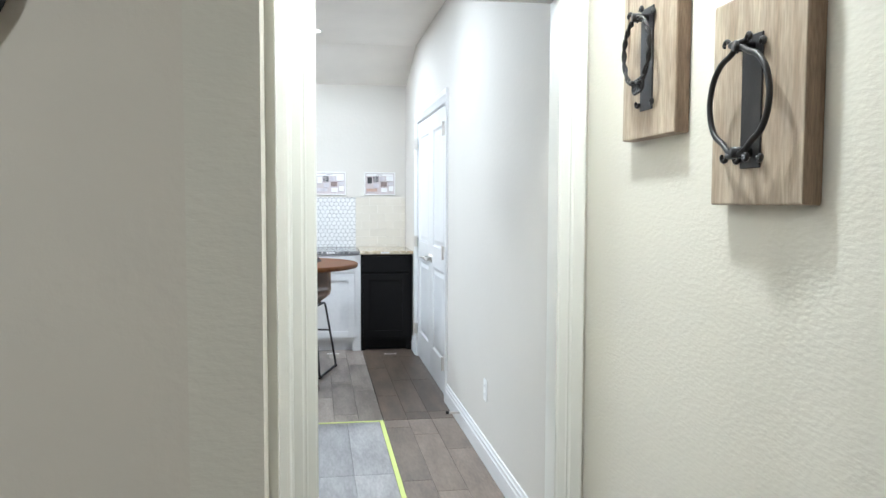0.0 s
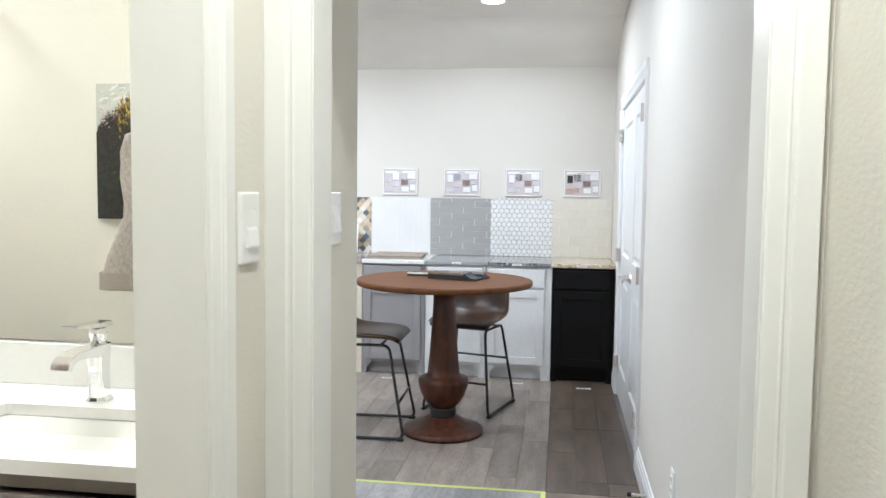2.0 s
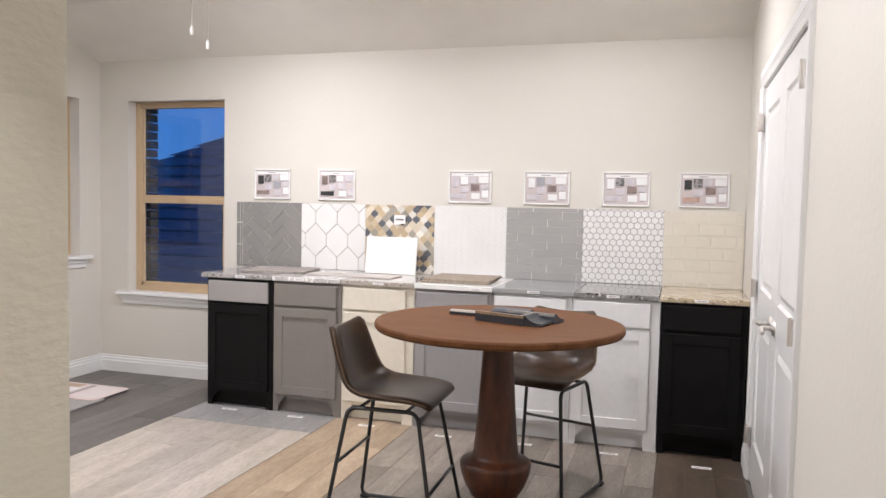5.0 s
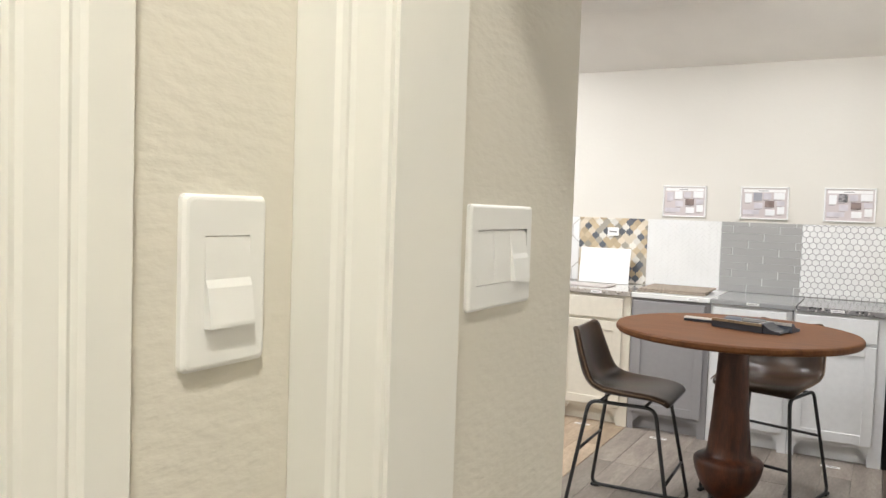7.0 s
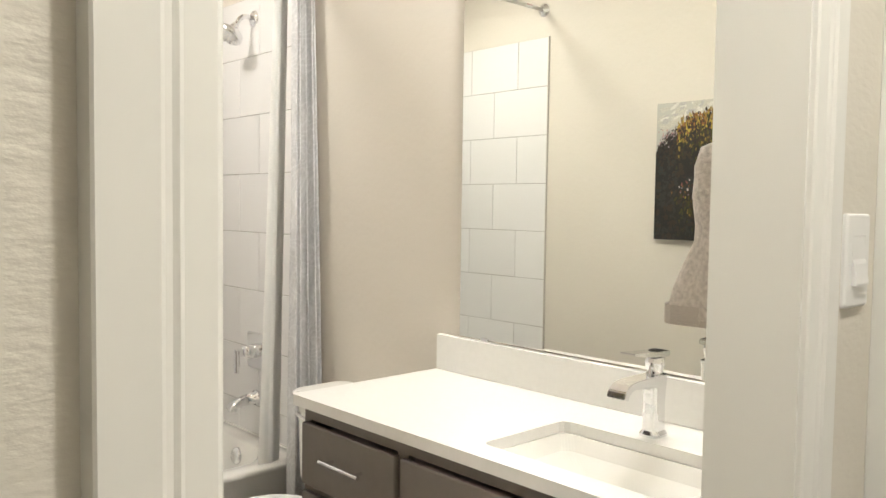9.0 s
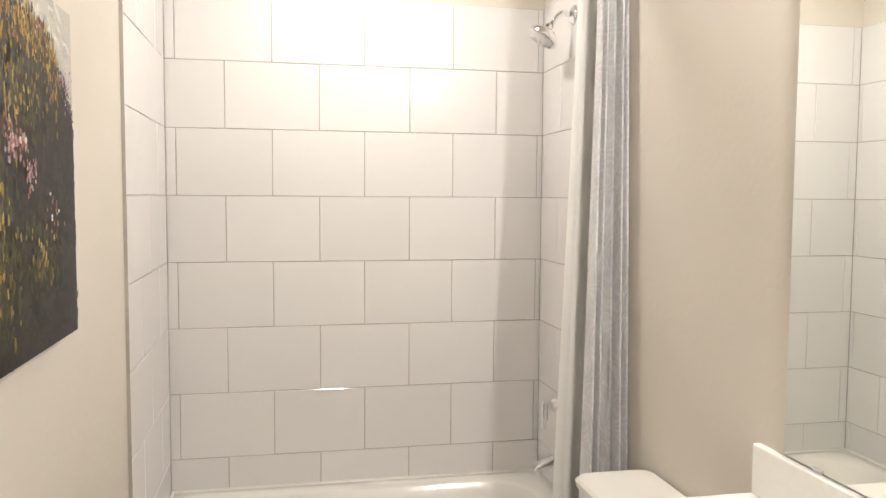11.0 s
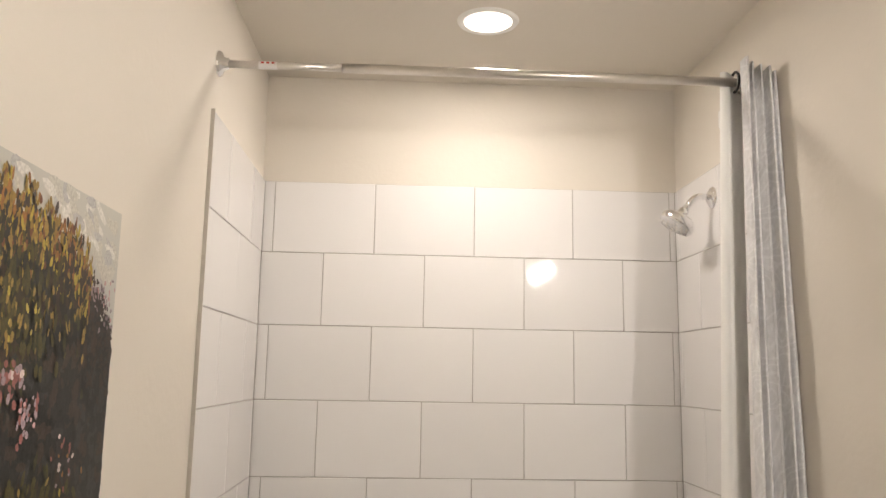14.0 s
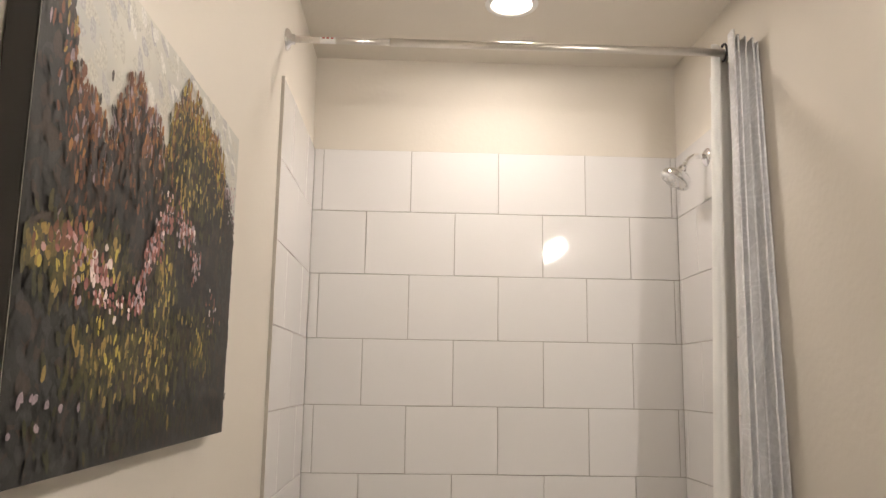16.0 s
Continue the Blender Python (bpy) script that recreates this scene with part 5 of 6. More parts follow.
def treeline(u):
    for (a, p), (c, q) in zip(TREE, TREE[1:]):
        if a <= u <= c:
            return p + (q - p) * (u - a) / (c - a)
    return 0.5


DABS = {"dark": (0.02, 0.0195, 0.018), "umber": (0.04, 0.028, 0.021), "green": (0.04, 0.04, 0.016), "slate": (0.032, 0.032, 0.03), "rust": (0.14, 0.055, 0.026), "orange": (0.27, 0.12, 0.035), "ochre": (0.25, 0.165, 0.04), "yellow": (0.38, 0.29, 0.05), "olive": (0.062, 0.054, 0.017), "amber": (0.115, 0.083, 0.022), "pink": (0.44, 0.26, 0.26), "rose": (0.24, 0.085, 0.075), "mauve": (0.26, 0.2, 0.22), "light": (0.56, 0.47, 0.44), "sky": (0.5, 0.48, 0.42), "cloud": (0.62, 0.6, 0.55), "haze": (0.42, 0.41, 0.4)}
dab_names = list(DABS)
dab_mats = [mat("paint_" + k, c, 0.5, nscale=30, fine=0.2, bump=0.25, bscale=120, bdist=0.001, spec=0.3) for k, c in DABS.items()]
rd = random.Random(5)
b = bmesh.new()
cols = 90
under = [(b.verts.new((PX0 + (PX1 - PX0) * k / cols, PY + 0.0003, PZ0)), b.verts.new((PX0 + (PX1 - PX0) * k / cols, PY + 0.0003, PZ0 + (PZ1 - PZ0) * (treeline(k / cols) - 0.012 + 0.012 * math.sin(k * 2.3))))) for k in range(cols + 1)]
for p, q in zip(under, under[1:]):
    b.faces.new((p[0], q[0], q[1], p[1])).material_index = 0
level = [0.0006]


def dab(u, v, w, h, col, turn=None):
    if not (0.008 < u < 0.992 and 0.012 < v < 0.988):
        return
    w, h = min(w, 0.9 * min(u, 1 - u) * 0.9 + 0.002), min(h, 0.626 * min(v, 1 - v) + 0.002)
    a = rd.uniform(0, math.pi) if turn is None else turn
    level[0] += 4e-7
    y = PY + level[0]
    cx, cz = PX0 + (PX1 - PX0) * u, PZ0 + (PZ1 - PZ0) * v
    vs = []
    for k in range(7):
        q = 2 * math.pi * k / 7
        j = rd.uniform(0.72, 1.15)
        px, pz = w * math.cos(q) * j, h * math.sin(q) * j
        vs.append(b.verts.new((min(max(cx + px * math.cos(a) - pz * math.sin(a), PX1), PX0), y, min(max(cz + px * math.sin(a) + pz * math.cos(a), PZ0), PZ1))))
    f = b.faces.new(vs)
    f.material_index = dab_names.index(col)


for k in range(900):
    u, v = rd.random(), rd.random()
    if v > treeline(u) - 0.06:
        dab(u, v, rd.uniform(0.012, 0.03), rd.uniform(0.006, 0.014), rd.choice(("sky", "sky", "cloud", "haze", "sky")), rd.gauss(0.4, 0.5))
for k in range(3000):
    u, v = rd.random(), rd.random()
    if v < treeline(u) - 0.03:
        dab(u, v, rd.uniform(0.008, 0.022), rd.uniform(0.006, 0.016), rd.choice(("dark", "dark", "dark", "slate", "umber", "slate" if v < 0.4 else "umber")))
for k in range(2300):
    u = rd.random()
    deep = abs(rd.gauss(0, 0.12))
    v = treeline(u) - deep + rd.choice((0.0, 0.012, 0.03)) + 0.02 * math.sin(u * 61) * math.sin(u * 23)
    w, h = rd.uniform(0.0025, 0.0055), rd.uniform(0.006, 0.012)
    bright = rd.random() > deep * 5
    if u < 0.09:
        dab(u, v, w, h, rd.choice(("umber", "rust", "mauve", "dark", "ochre")), rd.gauss(0, 0.4))
    elif u < 0.46:
        dab(u, v, w, h, rd.choice(("rust", "rust", "orange", "umber", "rust", "mauve") if bright else ("umber", "rust", "dark", "umber")), rd.gauss(0, 0.3))
    elif u < 0.88:
        dab(u, v, w, h, rd.choice(("orange", "ochre", "ochre", "rust", "umber", "yellow") if bright else ("umber", "green", "dark", "ochre")), rd.gauss(0, 0.3))
    else:
        dab(u, v, w * 0.8, h * 0.6, rd.choice(("mauve", "umber", "umber") if deep < 0.05 else ("dark", "umber", "dark", "slate")))


def cluster(u, v, su, sv, n, cols, size=(0.003, 0.0065)):
    for _ in range(n):
        dab(rd.gauss(u, su), rd.gauss(v, sv), rd.uniform(*size), rd.uniform(*size) * 1.25, rd.choice(cols), rd.gauss(0, 0.5))


def strokes(u, v, su, sv, n, cols, size=0.004):
    for _ in range(n):
        w = rd.uniform(0.5, 1.1) * size
        dab(rd.gauss(u, su), rd.gauss(v, sv), w, w * rd.uniform(1.6, 2.8), rd.choice(cols), rd.gauss(0, 0.3))


# undergrowth in olive, then blossom
for u, v, su, sv, n in ((0.46, 0.2, 0.09, 0.07, 420), (0.26, 0.2, 0.07, 0.05, 240), (0.74, 0.25, 0.06, 0.06, 130), (0.5, 0.4, 0.04, 0.08, 220), (0.62, 0.68, 0.09, 0.08, 260), (0.12, 0.38, 0.09, 0.04, 200), (0.27, 0.4, 0.04, 0.04, 90)):
    strokes(u, v, su, sv, n, ("olive", "olive", "green", "umber", "dark"), 0.006)
    strokes(u, v, su * 0.8, sv * 0.8, n // 3, ("olive", "olive", "amber", "green", "ochre"), 0.0055)
    strokes(u, v + sv * 0.3, su * 0.7, sv * 0.6, n // 9, ("ochre", "yellow"), 0.0038)
for u, v in ((0.42, 0.43), (0.43, 0.47), (0.45, 0.51), (0.48, 0.55), (0.52, 0.58), (0.57, 0.58), (0.61, 0.57), (0.64, 0.54), (0.4, 0.39), (0.37, 0.35)):
    cluster(u, v, 0.013, 0.02, 18, ("rose", "mauve", "umber", "rose"), (0.004, 0.007))
    cluster(u + rd.gauss(0, 0.012), v + rd.gauss(0, 0.015), 0.014, 0.02, 9, ("pink", "pink", "mauve", "light", "rose"), (0.003, 0.006))
cluster(0.69, 0.5, 0.02, 0.03, 22, ("rose", "mauve", "umber"))
cluster(0.69, 0.49, 0.015, 0.025, 14, ("pink", "mauve", "rose"), (0.0025, 0.005))
cluster(0.82, 0.38, 0.03, 0.03, 20, ("mauve", "light", "rose", "orange"), (0.0025, 0.005))
cluster(0.95, 0.76, 0.02, 0.03, 18, ("mauve", "pink"), (0.0025, 0.005))
cluster(0.07, 0.4, 0.03, 0.016, 40, ("yellow", "ochre", "amber", "olive"), (0.004, 0.008))
cluster(0.13, 0.41, 0.025, 0.018, 36, ("rust", "rose", "rust", "pink"), (0.004, 0.008))
cluster(0.18, 0.42, 0.012, 0.022, 18, ("yellow", "ochre", "amber"), (0.004, 0.007))
cluster(0.22, 0.385, 0.022, 0.018, 32, ("pink", "light", "rose", "rose"), (0.004, 0.007))
cluster(0.155, 0.35, 0.012, 0.03, 22, ("pink", "rust", "mauve", "rose"), (0.003, 0.006))
cluster(0.29, 0.325, 0.05, 0.012, 40, ("rose", "rust", "rose", "pink", "light"), (0.0025, 0.0055))
strokes(0.3, 0.6, 0.12, 0.07, 160, ("umber", "rust", "umber", "dark"), 0.005)
strokes(0.5, 0.06, 0.3, 0.035, 300, ("dark", "slate", "green", "umber"), 0.005)
cluster(0.1, 0.12, 0.04, 0.02, 16, ("mauve", "slate"))
tagged(part("paint_layer", b, dab_mats, pa, "thick dabs of oil paint"), kind="stuff")


# ---- hall ----
def plaque(y0, y1, z0, z1, label):
    p = thing("wall_plaque", (HR, (y0 + y1) / 2, z0), label, "wall plaque", "door knocker plaques")
    b = box(0.85, HR - 0.001, y0, y1, z0, z1, 0.004, 2)
    rp = random.Random(int(y0 * 100))
    for v in b.verts:
        v.co += Vector((0, rp.uniform(-0.0012, 0.0012), rp.uniform(-0.0015, 0.0015)))
    for f in b.faces:
        f.material_index = 1 if abs(f.normal.y) > 0.7 else 0
    part("board", b, [board_m, edge_m], p, "weathered light brown board")
    return p


def curl(b, x, y, z, s, up):
    pts = []
    for k in range(13):
        a = k / 12 * 4.6
        r = 0.0115 * (1 - k / 16)
        pts.append((x - 0.004 - 0.004 * k / 12, y + s * (0.012 - r * math.cos(a) + 0.0), z + up * (r * math.sin(a))))
    tube(b, pts, [0.0045] * 9 + [0.004, 0.0035, 0.003, 0.0025], 8)


kn = plaque(0.922, 1.25, 1.381, 1.80, "weathered wooden wall plaque with a black iron ring knocker")
xf = 0.85
part("back_plate", box(xf - 0.004, xf, 1.056, 1.128, 1.453, 1.714, 0.0015), iron_m, kn, "black iron strap")
for y, s in ((1.056, -1), (1.128, 1)):
    for z, up in ((1.69, 1), (1.475, -1)):
        b = bmesh.new()
        curl(b, xf - 0.002, y - s * 0.004, z, s, up)
        part("scroll", b, iron_m, kn, smooth=True)
ring = [(0.012, 0.1), (0.03, 0.088), (0.066, 0.078), (0.098, 0.048), (0.112, 0.0), (0.104, -0.04), (0.084, -0.07), (0.052, -0.085), (0.034, -0.1), (0.016, -0.108)]
cy, cz = 1.092, 1.588
pts = [(xf - 0.032, cy + y, cz + z) for y, z in ring] + [(xf - 0.032, cy - y, cz + z) for y, z in reversed(ring)]
pts = fillet(pts, 0.02, 3, True)
part("ring", tube(bmesh.new(), pts, 0.0062, 12, False), iron_m, kn, "round bar knocker ring", True)
for z, up in ((1.69, 1), (1.484, -1)):
    b = bmesh.new()
    tube(b, [(xf - 0.003, cy, z), (xf - 0.042, cy, z)], 0.011, 12)
    tube(b, [(xf - 0.032, cy - 0.03, z + 0.006 * up), (xf - 0.032, cy + 0.03, z + 0.006 * up)], [0.005, 0.0075], 10)
    curl(b, xf - 0.03, cy + 0.03, z + 0.008 * up, 1, up)
    curl(b, xf - 0.03, cy - 0.03, z + 0.008 * up, -1, up)
    part("clamp", b, iron_m, kn, smooth=True)

kn = plaque(1.432, 1.757, 1.552, 1.97, "weathered wooden wall plaque with a twisted iron knocker")
part("back_plate", box(xf - 0.004, xf, 1.557, 1.632, 1.622, 1.884, 0.0015), iron_m, kn, "black iron strap")
for y, s in ((1.557, -1), (1.632, 1)):
    for z, up in ((1.86, 1), (1.643, -1)):
        b = bmesh.new()
        curl(b, xf - 0.002, y - s * 0.004, z, s, up)
        part("scroll", b, iron_m, kn, smooth=True)
cy, cz = 1.594, 1.775
path = fillet([(xf - 0.032, cy + y, cz + z) for y, z in ((-0.012, -0.085), (-0.045, -0.078), (-0.08, -0.03), (-0.078, 0.03), (-0.045, 0.07), (0, 0.082), (0.045, 0.07), (0.078, 0.03), (0.08, -0.03), (0.045, -0.078), (0.012, -0.085))], 0.03, 5)
for ph in (0, math.pi):
    tw_pts = []
    for i, p in enumerate(path):
        a = i * 0.95 + ph
        tw_pts.append((p.x + 0.0038 * math.cos(a), p.y, p.z + 0.0038 * math.sin(a)))
    part("twisted_ring", tube(bmesh.new(), tw_pts, 0.0042, 8), iron_m, kn, "twisted iron bar", True)
for k in range(4):
    y = cy - 0.03 + 0.02 * k
    part("coil", tube(bmesh.new(), [(xf - 0.032 + 0.004 * k, y + 0.017 * math.cos(a), cz - 0.092 + 0.017 * math.sin(a)) for a in (2 * math.pi * q / 18 for q in range(19))], 0.0036, 8, False), iron_m, kn, smooth=True)
b = bmesh.new()
tube(b, [(xf - 0.003, cy, 1.857), (xf - 0.044, cy, 1.857)], 0.011, 12)
curl(b, xf - 0.03, cy + 0.026, 1.866, 1, 1)
curl(b, xf - 0.03, cy - 0.026, 1.866, -1, 1)
part("clamp", b, iron_m, kn, smooth=True)
wd = thing("wall_plate", (-0.63, 0.948, 1.76), "dark round metal plate hanging on the lobby wall", "wall decoration")
part("disc", lathe(bmesh.new(), [(0, 0.012), (0.14, 0.016), (0.19, 0.028), (0.2, 0.024), (0.19, 0.0)], m=Matrix.Translation((-0.63, 0.947, 1.765)) @ Matrix.Rotation(radians(90), 4, "X"), seg=64), iron_m, wd, smooth=True)


# ---- bathroom tiles ----
tile_cache = {}


def tile(parent, centre, w, h, axis, name="tile", m=None, d=0.0085, key=""):
    """A wall tile with eased edges; axis: the way that it faces."""
    k = (round(w, 4), round(h, 4), axis, key)
    if k not in tile_cache:
        e = 0.0016
        b = bmesh.new()
        loft(b, [[Vector((sx * (w / 2 - i), sz * (h / 2 - i), q)) for sx, sz in ((-1, -1), (1, -1), (1, 1), (-1, 1))] for i, q in ((0, 0), (0, d - e), (e, d))], False, True)
        rot = {"+x": Matrix(((0, 0, 1), (1, 0, 0), (0, 1, 0))), "-y": Matrix(((1, 0, 0), (0, 0, -1), (0, 1, 0))), "+y": Matrix(((-1, 0, 0), (0, 0, 1), (0, 1, 0))), "+z": Matrix(((1, 0, 0), (0, 1, 0), (0, 0, 1)))}[axis]
        bmesh.ops.transform(b, matrix=rot.to_4x4(), verts=b.verts)
        tile_cache[k] = mesh_from(name, b, m or tile_m)
    o = new(name, tile_cache[k])
    o.parent = parent
    o.location = centre
    return o


ROW, COL, G, TOPZ = 0.2575, 0.3590, 0.0026, 2.3425
part("grout", box(BW - 0.002, BW + 0.0065, BS, BN, 0.385, TOPZ), grout_m, wall_west)
part("grout", box(BW, -2.381, BS - 0.002, BS + 0.0065, 0.385, TOPZ), grout_m, wall_south)
part("grout", box(BW, -2.381, BN - 0.0065, BN + 0.002, 0.385, TOPZ), grout_m, wall_north)


rt = random.Random(8)


def course(parent, r, joints, lo, hi, axis, fixed):
    z1 = TOPZ - r * ROW
    z0 = max(z1 - ROW, 0.411)
    cuts = [lo] + [j for j in sorted(joints) if lo + 0.01 < j < hi - 0.01] + [hi]
    for a, c in zip(cuts, cuts[1:]):
        u, w, h, z = (a + c) / 2, c - a - G, z1 - z0 - G, (z0 + z1) / 2
        at = (fixed, u, z) if axis == "+x" else (u, fixed, z)
        o = tile(parent, at, w, h, axis)
        o.rotation_euler = (rt.gauss(0, 0.0022), rt.gauss(0, 0.0022), rt.gauss(0, 0.0022)) if min(w, h) > 0.05 else (0, 0, 0)


for r in range(8):
    odd = [1.592 + COL * k for k in range(-3, 6)]
    even = [1.4145 + COL * k for k in range(-3, 6)]
    course(wall_west, r, even if r % 2 else odd, BS + 0.009, BN - 0.009, "+x", BW + 0.0015)
    sj = [-2.755, -2.755 - COL] if r % 2 == 0 else [-2.93, -2.93 + COL]
    course(wall_north, r, sj, TW + 0.0, -2.38, "-y", BN - 0.0015)
    sj = [-2.59, -2.59 - COL] if r % 2 == 0 else [-2.765, -2.765 - COL]
    course(wall_south, r, sj, TW + 0.0, -2.38, "+y", BS + 0.0015)
part("tile_edge", box(-2.3805, -2.376, BS, BS + 0.0105, 0.3, TOPZ + 0.003), mat("edge_trim", (0.5, 0.47, 0.42), 0.5), wall_south)
part("tile_edge", box(-2.3805, -2.376, BN - 0.0105, BN, 0.3, TOPZ + 0.003), mat("edge_trim_2", (0.5, 0.47, 0.42), 0.5), wall_north)


# ---- tile samples over the worktops ----
def clip(poly, x0, x1, z0, z1):
    for ax, lim, sg in ((0, x0, 1), (0, x1, -1), (1, z0, 1), (1, z1, -1)):
        out = []
        for i, p in enumerate(poly):
            q = poly[i - 1]
            a, c = (q[ax] - lim) * sg, (p[ax] - lim) * sg
            if (a >= 0) != (c >= 0):
                t = a / (a - c)
                out.append((q[0] + (p[0] - q[0]) * t, q[1] + (p[1] - q[1]) * t))
            if c >= 0:
                out.append(p)
        poly = out
        if len(poly) < 3:
            return []
    return poly


def area(poly):
    return sum(p[0] * q[1] - q[0] * p[1] for p, q in zip(poly, poly[1:] + poly[:1])) / 2


def shrink(poly, g):
    cx, cz = sum(p[0] for p in poly) / len(poly), sum(p[1] for p in poly) / len(poly)
    r = max(1e-4, math.sqrt(abs(area(poly))) / 2)
    k = max(0.3, 1 - g / r)
    return [(cx + (p[0] - cx) * k, cz + (p[1] - cz) * k) for p in poly]


def add_prism(b, poly, y, d, e=0.0012):
    if area(poly) < 0:
        poly = poly[::-1]
    inner = shrink(poly, e)
    loops = [[b.verts.new((p[0], yy, p[1])) for p in pl] for pl, yy in ((poly, y), (poly, y - d + e), (inner, y - d))]
    n = len(poly)
    for l0, l1 in zip(loops, loops[1:]):
        for k in range(n):
            b.faces.new((l0[k], l0[(k + 1) % n], l1[(k + 1) % n], l1[k]))
    b.faces.new(loops[-1])


prism_cache = {}


def tile_piece(parent, poly, at, rect, g, m, key):
    x0, x1, z0, z1 = rect
    world = [(p[0] + at[0], p[1] + at[1]) for p in poly]
    cl = clip(world, x0, x1, z0, z1)
    if len(cl) < 3 or abs(area(cl)) < 6e-5:
        return
    if len(cl) == len(world) and all(abs(a[0] - c[0]) + abs(a[1] - c[1]) < 1e-6 for a, c in zip(sorted(cl), sorted(world))):
        k = (key, m.name)
        if k not in prism_cache:
            b = bmesh.new()
            add_prism(b, shrink(poly, g), 0, 0.006)
            bmesh.ops.recalc_face_normals(b, faces=b.faces)
            prism_cache[k] = mesh_from("tile", b, m)
        o = new("tile", prism_cache[k])
        o.parent = parent
        o.matrix_parent_inverse = parent.matrix_basis.inverted()
        o.location = (at[0], RB - 0.003, at[1])
    else:
        b = bmesh.new()
        add_prism(b, shrink(cl, g), RB - 0.003, 0.006)
        bmesh.ops.recalc_face_normals(b, faces=b.faces)
        part("tile", b, m, parent)


def herringbone(w, l, turn, x, z, span):
    c, s = math.cos(radians(turn)), math.sin(radians(turn))
    n = int(span / w) + 2
    for j in range(-int(span / l) - 2, int(span / l) + 3):
        for i in range(-n, n + 1):
            ox, oz = i * w + j * l, i * w - j * l
            if math.hypot(ox, oz) > span + l:
                continue
            for q in (((0, 0), (l, 0), (l, w), (0, w)), ((-w, 0), (0, 0), (0, l), (-w, l))):
                mx, mz = ox + sum(p[0] for p in q) / 4, oz + sum(p[1] for p in q) / 4
                poly = [((p[0] + ox - mx) * c - (p[1] + oz - mz) * s, (p[0] + ox - mx) * s + (p[1] + oz - mz) * c) for p in q]
                yield poly, (x + mx * c - mz * s, z + mx * s + mz * c), "h" if q[1][0] == l else "v"


Z0, Z1 = 0.917, 1.404
PXS = [-2.765, -2.215, -1.70, -1.175, -0.656, -0.135, 0.385, 0.876]


def panel(i, label, back):
    p = thing("tile_sample", ((PXS[i] + PXS[i + 1]) / 2, RB, Z0), label, "tile sample", "tile samples on the wall")
    part("backing", box(PXS[i], PXS[i + 1], RB - 0.0055, RB - 0.0005, Z0, Z1), back, p, "grout between the tiles")
    return p, (PXS[i], PXS[i + 1], Z0, Z1)


def glaze(name, c, rough=0.15, vary=0.03):
    return mat(name, c, rough, nscale=5, vary=vary, bump=0.03, bscale=20)


p, rc = panel(0, "grey glass herringbone tile sample panel", lgrout_m)
gm = glaze("glass_grey", (0.24, 0.235, 0.225), 0.1, 0.05)
for k in range(7):
    for a, c in ((rc[0] + 0.002, rc[0] + 0.03), (rc[0] + 0.034, rc[0] + 0.05)):
        tile_piece(p, [(-(c - a) / 2, -0.082), ((c - a) / 2, -0.082), ((c - a) / 2, 0.082), (-(c - a) / 2, 0.082)], ((a + c) / 2, Z0 + 0.08 + 0.166 * k), rc, 0.0012, gm, "edge%d" % (c > rc[0] + 0.04))
inner = (rc[0] + 0.053, *rc[1:])
for poly, at, k in herringbone(0.076, 0.228, 45, -2.47, 1.13, 0.42):
    tile_piece(p, poly, at, inner, 0.0017, gm, "hb1" + k)

p, rc = panel(1, "white long hexagon tile sample panel with grey joints", mat("joint_taupe", (0.36, 0.33, 0.3), 0.9))
wm = glaze("glaze_white", (0.76, 0.755, 0.74), 0.12)
W2, V2, S2 = 0.0865, 0.043, 0.08
hexa = [(0, V2 + S2), (-W2, V2), (-W2, -V2), (0, -V2 - S2), (W2, -V2), (W2, V2)]
for r in range(-1, 5):
    for c in range(-1, 5):
        tile_piece(p, hexa, (rc[0] + 0.03 + 2 * W2 * (c + 0.5 * (r % 2)), Z0 + 0.05 + r * (2 * V2 + S2)), rc, 0.0022, wm, "hex2")

p, rc = panel(2, "beige and slate arabesque mosaic tile sample panel", mat("joint_sand", (0.6, 0.55, 0.47), 0.9))
mo = [glaze("mosaic_" + n, c, 0.2, 0.12) for n, c in (("cream", (0.66, 0.58, 0.46)), ("beige", (0.5, 0.4, 0.27)), ("white", (0.72, 0.69, 0.63)), ("grey", (0.36, 0.33, 0.28)), ("slate", (0.13, 0.14, 0.16)))]
q = [(0, 0.5), (0.07, 0.44), (0.12, 0.35), (0.2, 0.28), (0.33, 0.24), (0.4, 0.16), (0.46, 0.07), (0.5, 0.0)]
lant = [(a * 0.066, c * 0.076) for a, c in q] + [(a * 0.066, -c * 0.076) for a, c in q[-2::-1]] + [(-a * 0.066, -c * 0.076) for a, c in q[1:]] + [(-a * 0.066, c * 0.076) for a, c in q[-2:0:-1]]
rm = random.Random(11)
for r in range(15):
    for c in range(10):
        pick = rm.choices(range(5), (3, 4, 3, 3, 2))[0]
        tile_piece(p, lant, (rc[0] + 0.012 + 0.058 * (c + 0.5 * (r % 2)), Z0 + 0.006 + 0.0345 * r), rc, 0.0012, mo[pick], "lant")

p, rc = panel(3, "small white herringbone mosaic tile sample panel", mat("joint_white", (0.66, 0.65, 0.63), 0.9))
b = bmesh.new()
for poly, at, k in herringbone(0.0225, 0.0675, 45, -0.915, 1.16, 0.4):
    cl = clip([(u + at[0], v + at[1]) for u, v in poly], *rc)
    if len(cl) > 2 and abs(area(cl)) > 1e-5:
        add_prism(b, shrink(cl, 0.0009), RB - 0.003, 0.006, 0.0009)
tagged(part("mosaic", b, wm, p, "small white glazed herringbone pieces"), kind="stuff")

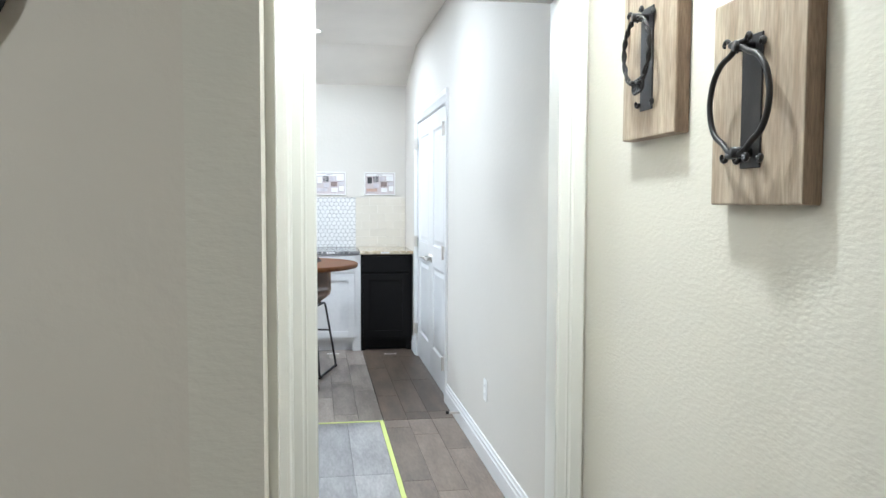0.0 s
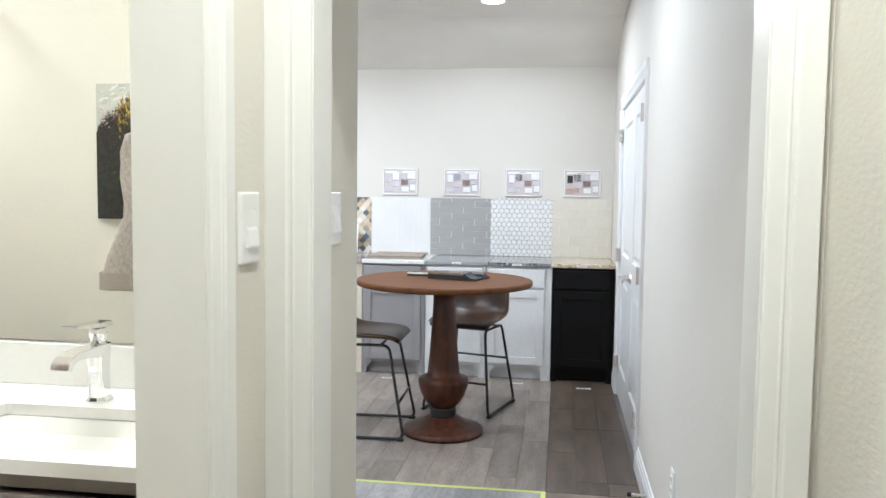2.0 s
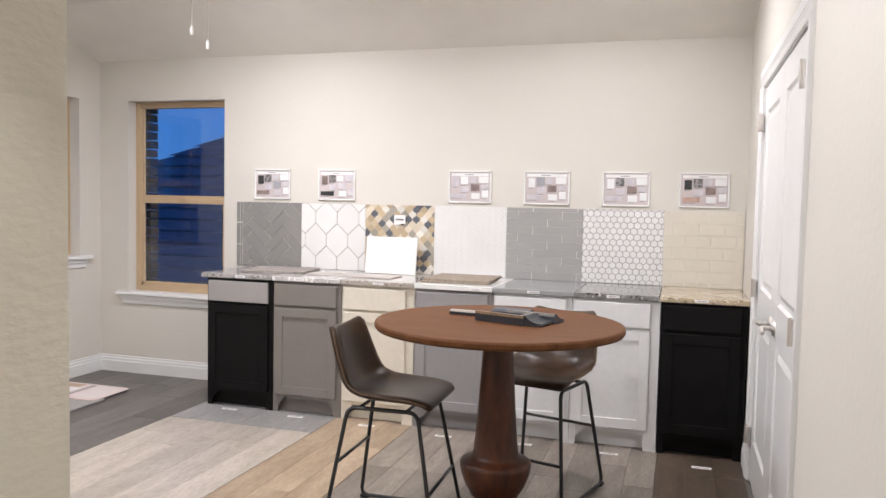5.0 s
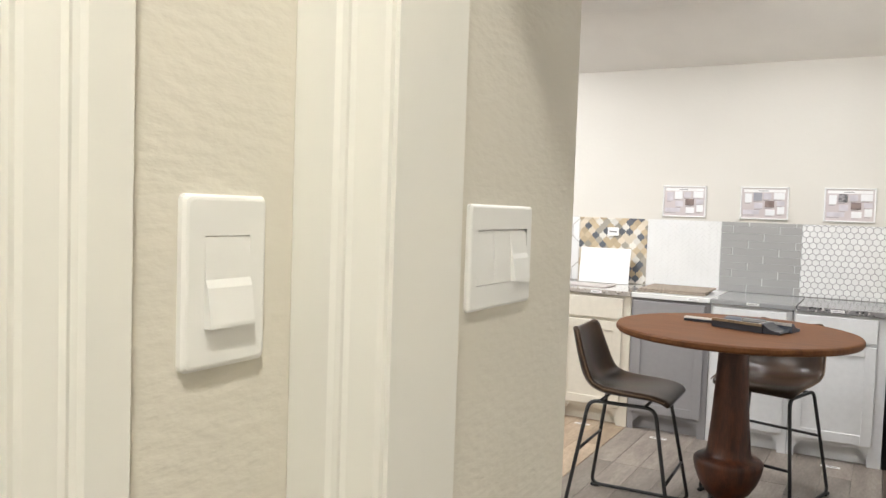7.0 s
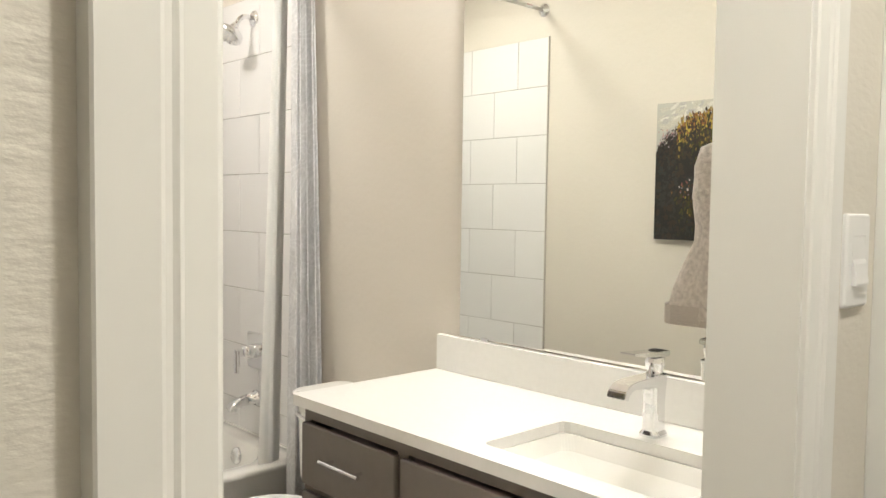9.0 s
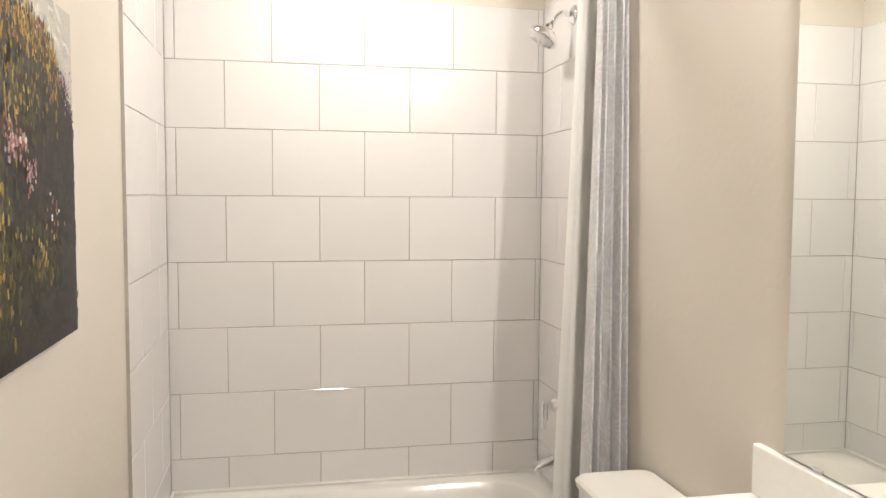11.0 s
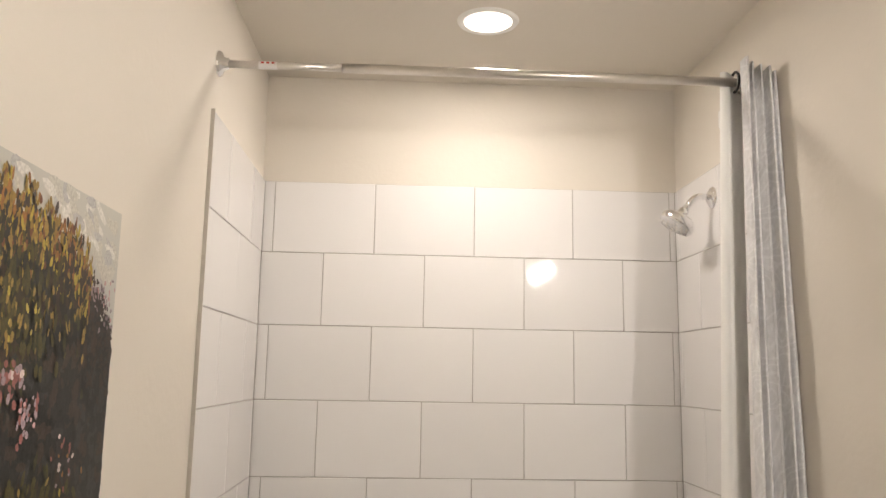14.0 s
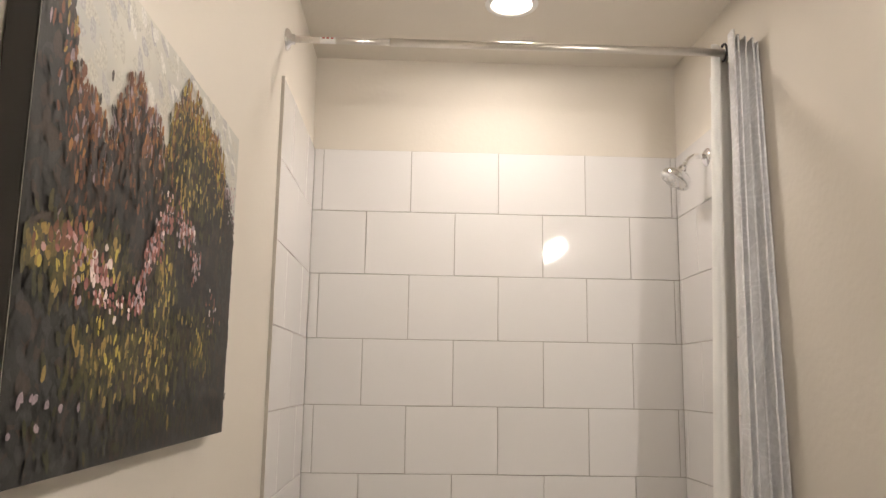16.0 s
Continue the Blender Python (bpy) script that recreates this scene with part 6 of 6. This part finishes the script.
p, rc = panel(4, "grey glazed long subway tile sample panel", mat("joint_grey", (0.62, 0.62, 0.61), 0.9))
gm2 = glaze("glaze_grey", (0.36, 0.355, 0.345), 0.12, 0.02)
for r in range(10):
    for c in range(-1, 3):
        tile_piece(p, [(-0.152, -0.0256), (0.152, -0.0256), (0.152, 0.0256), (-0.152, 0.0256)], (rc[0] + 0.03 + 0.304 * (c + 0.33 * (r % 3)), Z0 + 0.0256 + 0.0512 * r), rc, 0.0014, gm2, "sub5")

p, rc = panel(5, "white hexagon mosaic tile sample panel with grey joints", mat("joint_dark", (0.33, 0.32, 0.32), 0.9))
R6 = 0.0252
hx = [(R6 * math.sin(radians(60 * k)), R6 * math.cos(radians(60 * k))) for k in range(6)]
for r in range(14):
    for c in range(13):
        tile_piece(p, hx, (rc[0] + 0.004 + R6 * math.sqrt(3) * (c + 0.5 * (r % 2)), Z0 + 0.006 + 1.5 * R6 * r), rc, 0.0019, wm, "hex6")

p, rc = panel(6, "cream subway tile sample panel in running bond", mat("joint_cream", (0.76, 0.73, 0.66), 0.9))
cm = glaze("glaze_cream", (0.68, 0.64, 0.555), 0.14, 0.02)
for r in range(7):
    for c in range(-1, 5):
        tile_piece(p, [(-0.0775, -0.0385), (0.0775, -0.0385), (0.0775, 0.0385), (-0.0775, 0.0385)], (rc[0] + 0.06 + 0.155 * (c + 0.5 * (r % 2)), Z1 - 0.0385 - 0.077 * r), rc, 0.0014, cm, "sub7")


# ---- floor pieces ----
def plank_mat(name, c, c2, rough=0.4, vary=0.24):
    return mat(name, c, rough, col2=c2, nscale=2.6, stretch=(5, 1.1, 5), vary=vary, fine=0.16, bump=0.1, bscale=9, bdist=0.002, contrast=0.22)


ZONES = [
    (0.412, 0.865, 4.5, 7.4, 0.152, 0.91, plank_mat("plank_umber", (0.125, 0.09, 0.064), (0.055, 0.041, 0.03))),
    (0.412, 0.865, 1.9, 4.497, 0.152, 0.91, plank_mat("plank_brown", (0.225, 0.178, 0.14), (0.13, 0.1, 0.08))),
    (-2.65, 0.385, 1.9, 4.475, 0.2, 1.22, plank_mat("plank_silver", (0.33, 0.322, 0.318), (0.2, 0.195, 0.192))),
    (-1.103, 0.409, 4.5, 7.4, 0.152, 0.91, plank_mat("plank_grey", (0.3, 0.258, 0.22), (0.165, 0.137, 0.115))),
    (-1.63, -1.106, 4.5, 7.4, 0.175, 1.2, plank_mat("plank_oak", (0.40, 0.31, 0.22), (0.27, 0.195, 0.13), 0.4, 0.16)),
    (-2.65, -1.633, 4.5, 6.44, 0.2, 1.22, plank_mat("plank_ash", (0.43, 0.385, 0.335), (0.32, 0.275, 0.23), 0.4, 0.12)),
    (-2.65, -1.633, 6.446, 7.4, 0.508, 0.96, plank_mat("stone_tile", (0.318, 0.303, 0.296), (0.244, 0.237, 0.229))),
    (-4.02, -2.654, 2.8, 7.4, 0.228, 1.52, plank_mat("vinyl_dark", (0.15, 0.135, 0.126), (0.096, 0.086, 0.08))),
]
rf = random.Random(3)
gap = 0.0009
for x0, x1, y0, y1, w, ln, m in ZONES:
    n = max(1, round((x1 - x0) / w))
    w = (x1 - x0) / n
    for c in range(n):
        y = y0 - rf.choice((0.15, 0.33, 0.5, 0.66, 0.82)) * ln * (0 if ln < 1 and w > 0.4 else 1)
        while y < y1 - 0.02:
            a, e = max(y, y0), min(y + ln, y1)
            if e - a > 0.03:
                tile(floor, (x0 + (c + 0.5) * w, (a + e) / 2, -0.0125), w - gap, e - a - gap, "+z", "plank", m, 0.0125, m.name)
            y += ln
structure("floor_hall", many((-3.4, HR, -2.5, 1.897, -0.011, 0)), plank_mat("hall_floor_wood", (0.21, 0.165, 0.14), (0.14, 0.11, 0.092)), "brown wood look hall floor", "floor")
structure("floor_bath", many((BW, BI, BS, BN, -0.0105, 0.0005)), mat("bath_floor_tile", (0.45, 0.42, 0.38), 0.4, nscale=3), "beige bathroom floor", "floor")
tp = thing("floor_tape", (0.4, 4.49, 0), "yellow green masking tape stuck along the floor sample", "tape")
part("cross_strip", box(-1.2, 0.4105, 4.476, 4.499, -0.002, 0.0012), tape_m, tp)
part("long_strip", box(0.3865, 0.4105, 2.3, 4.476, -0.002, 0.0012), tape_m, tp)
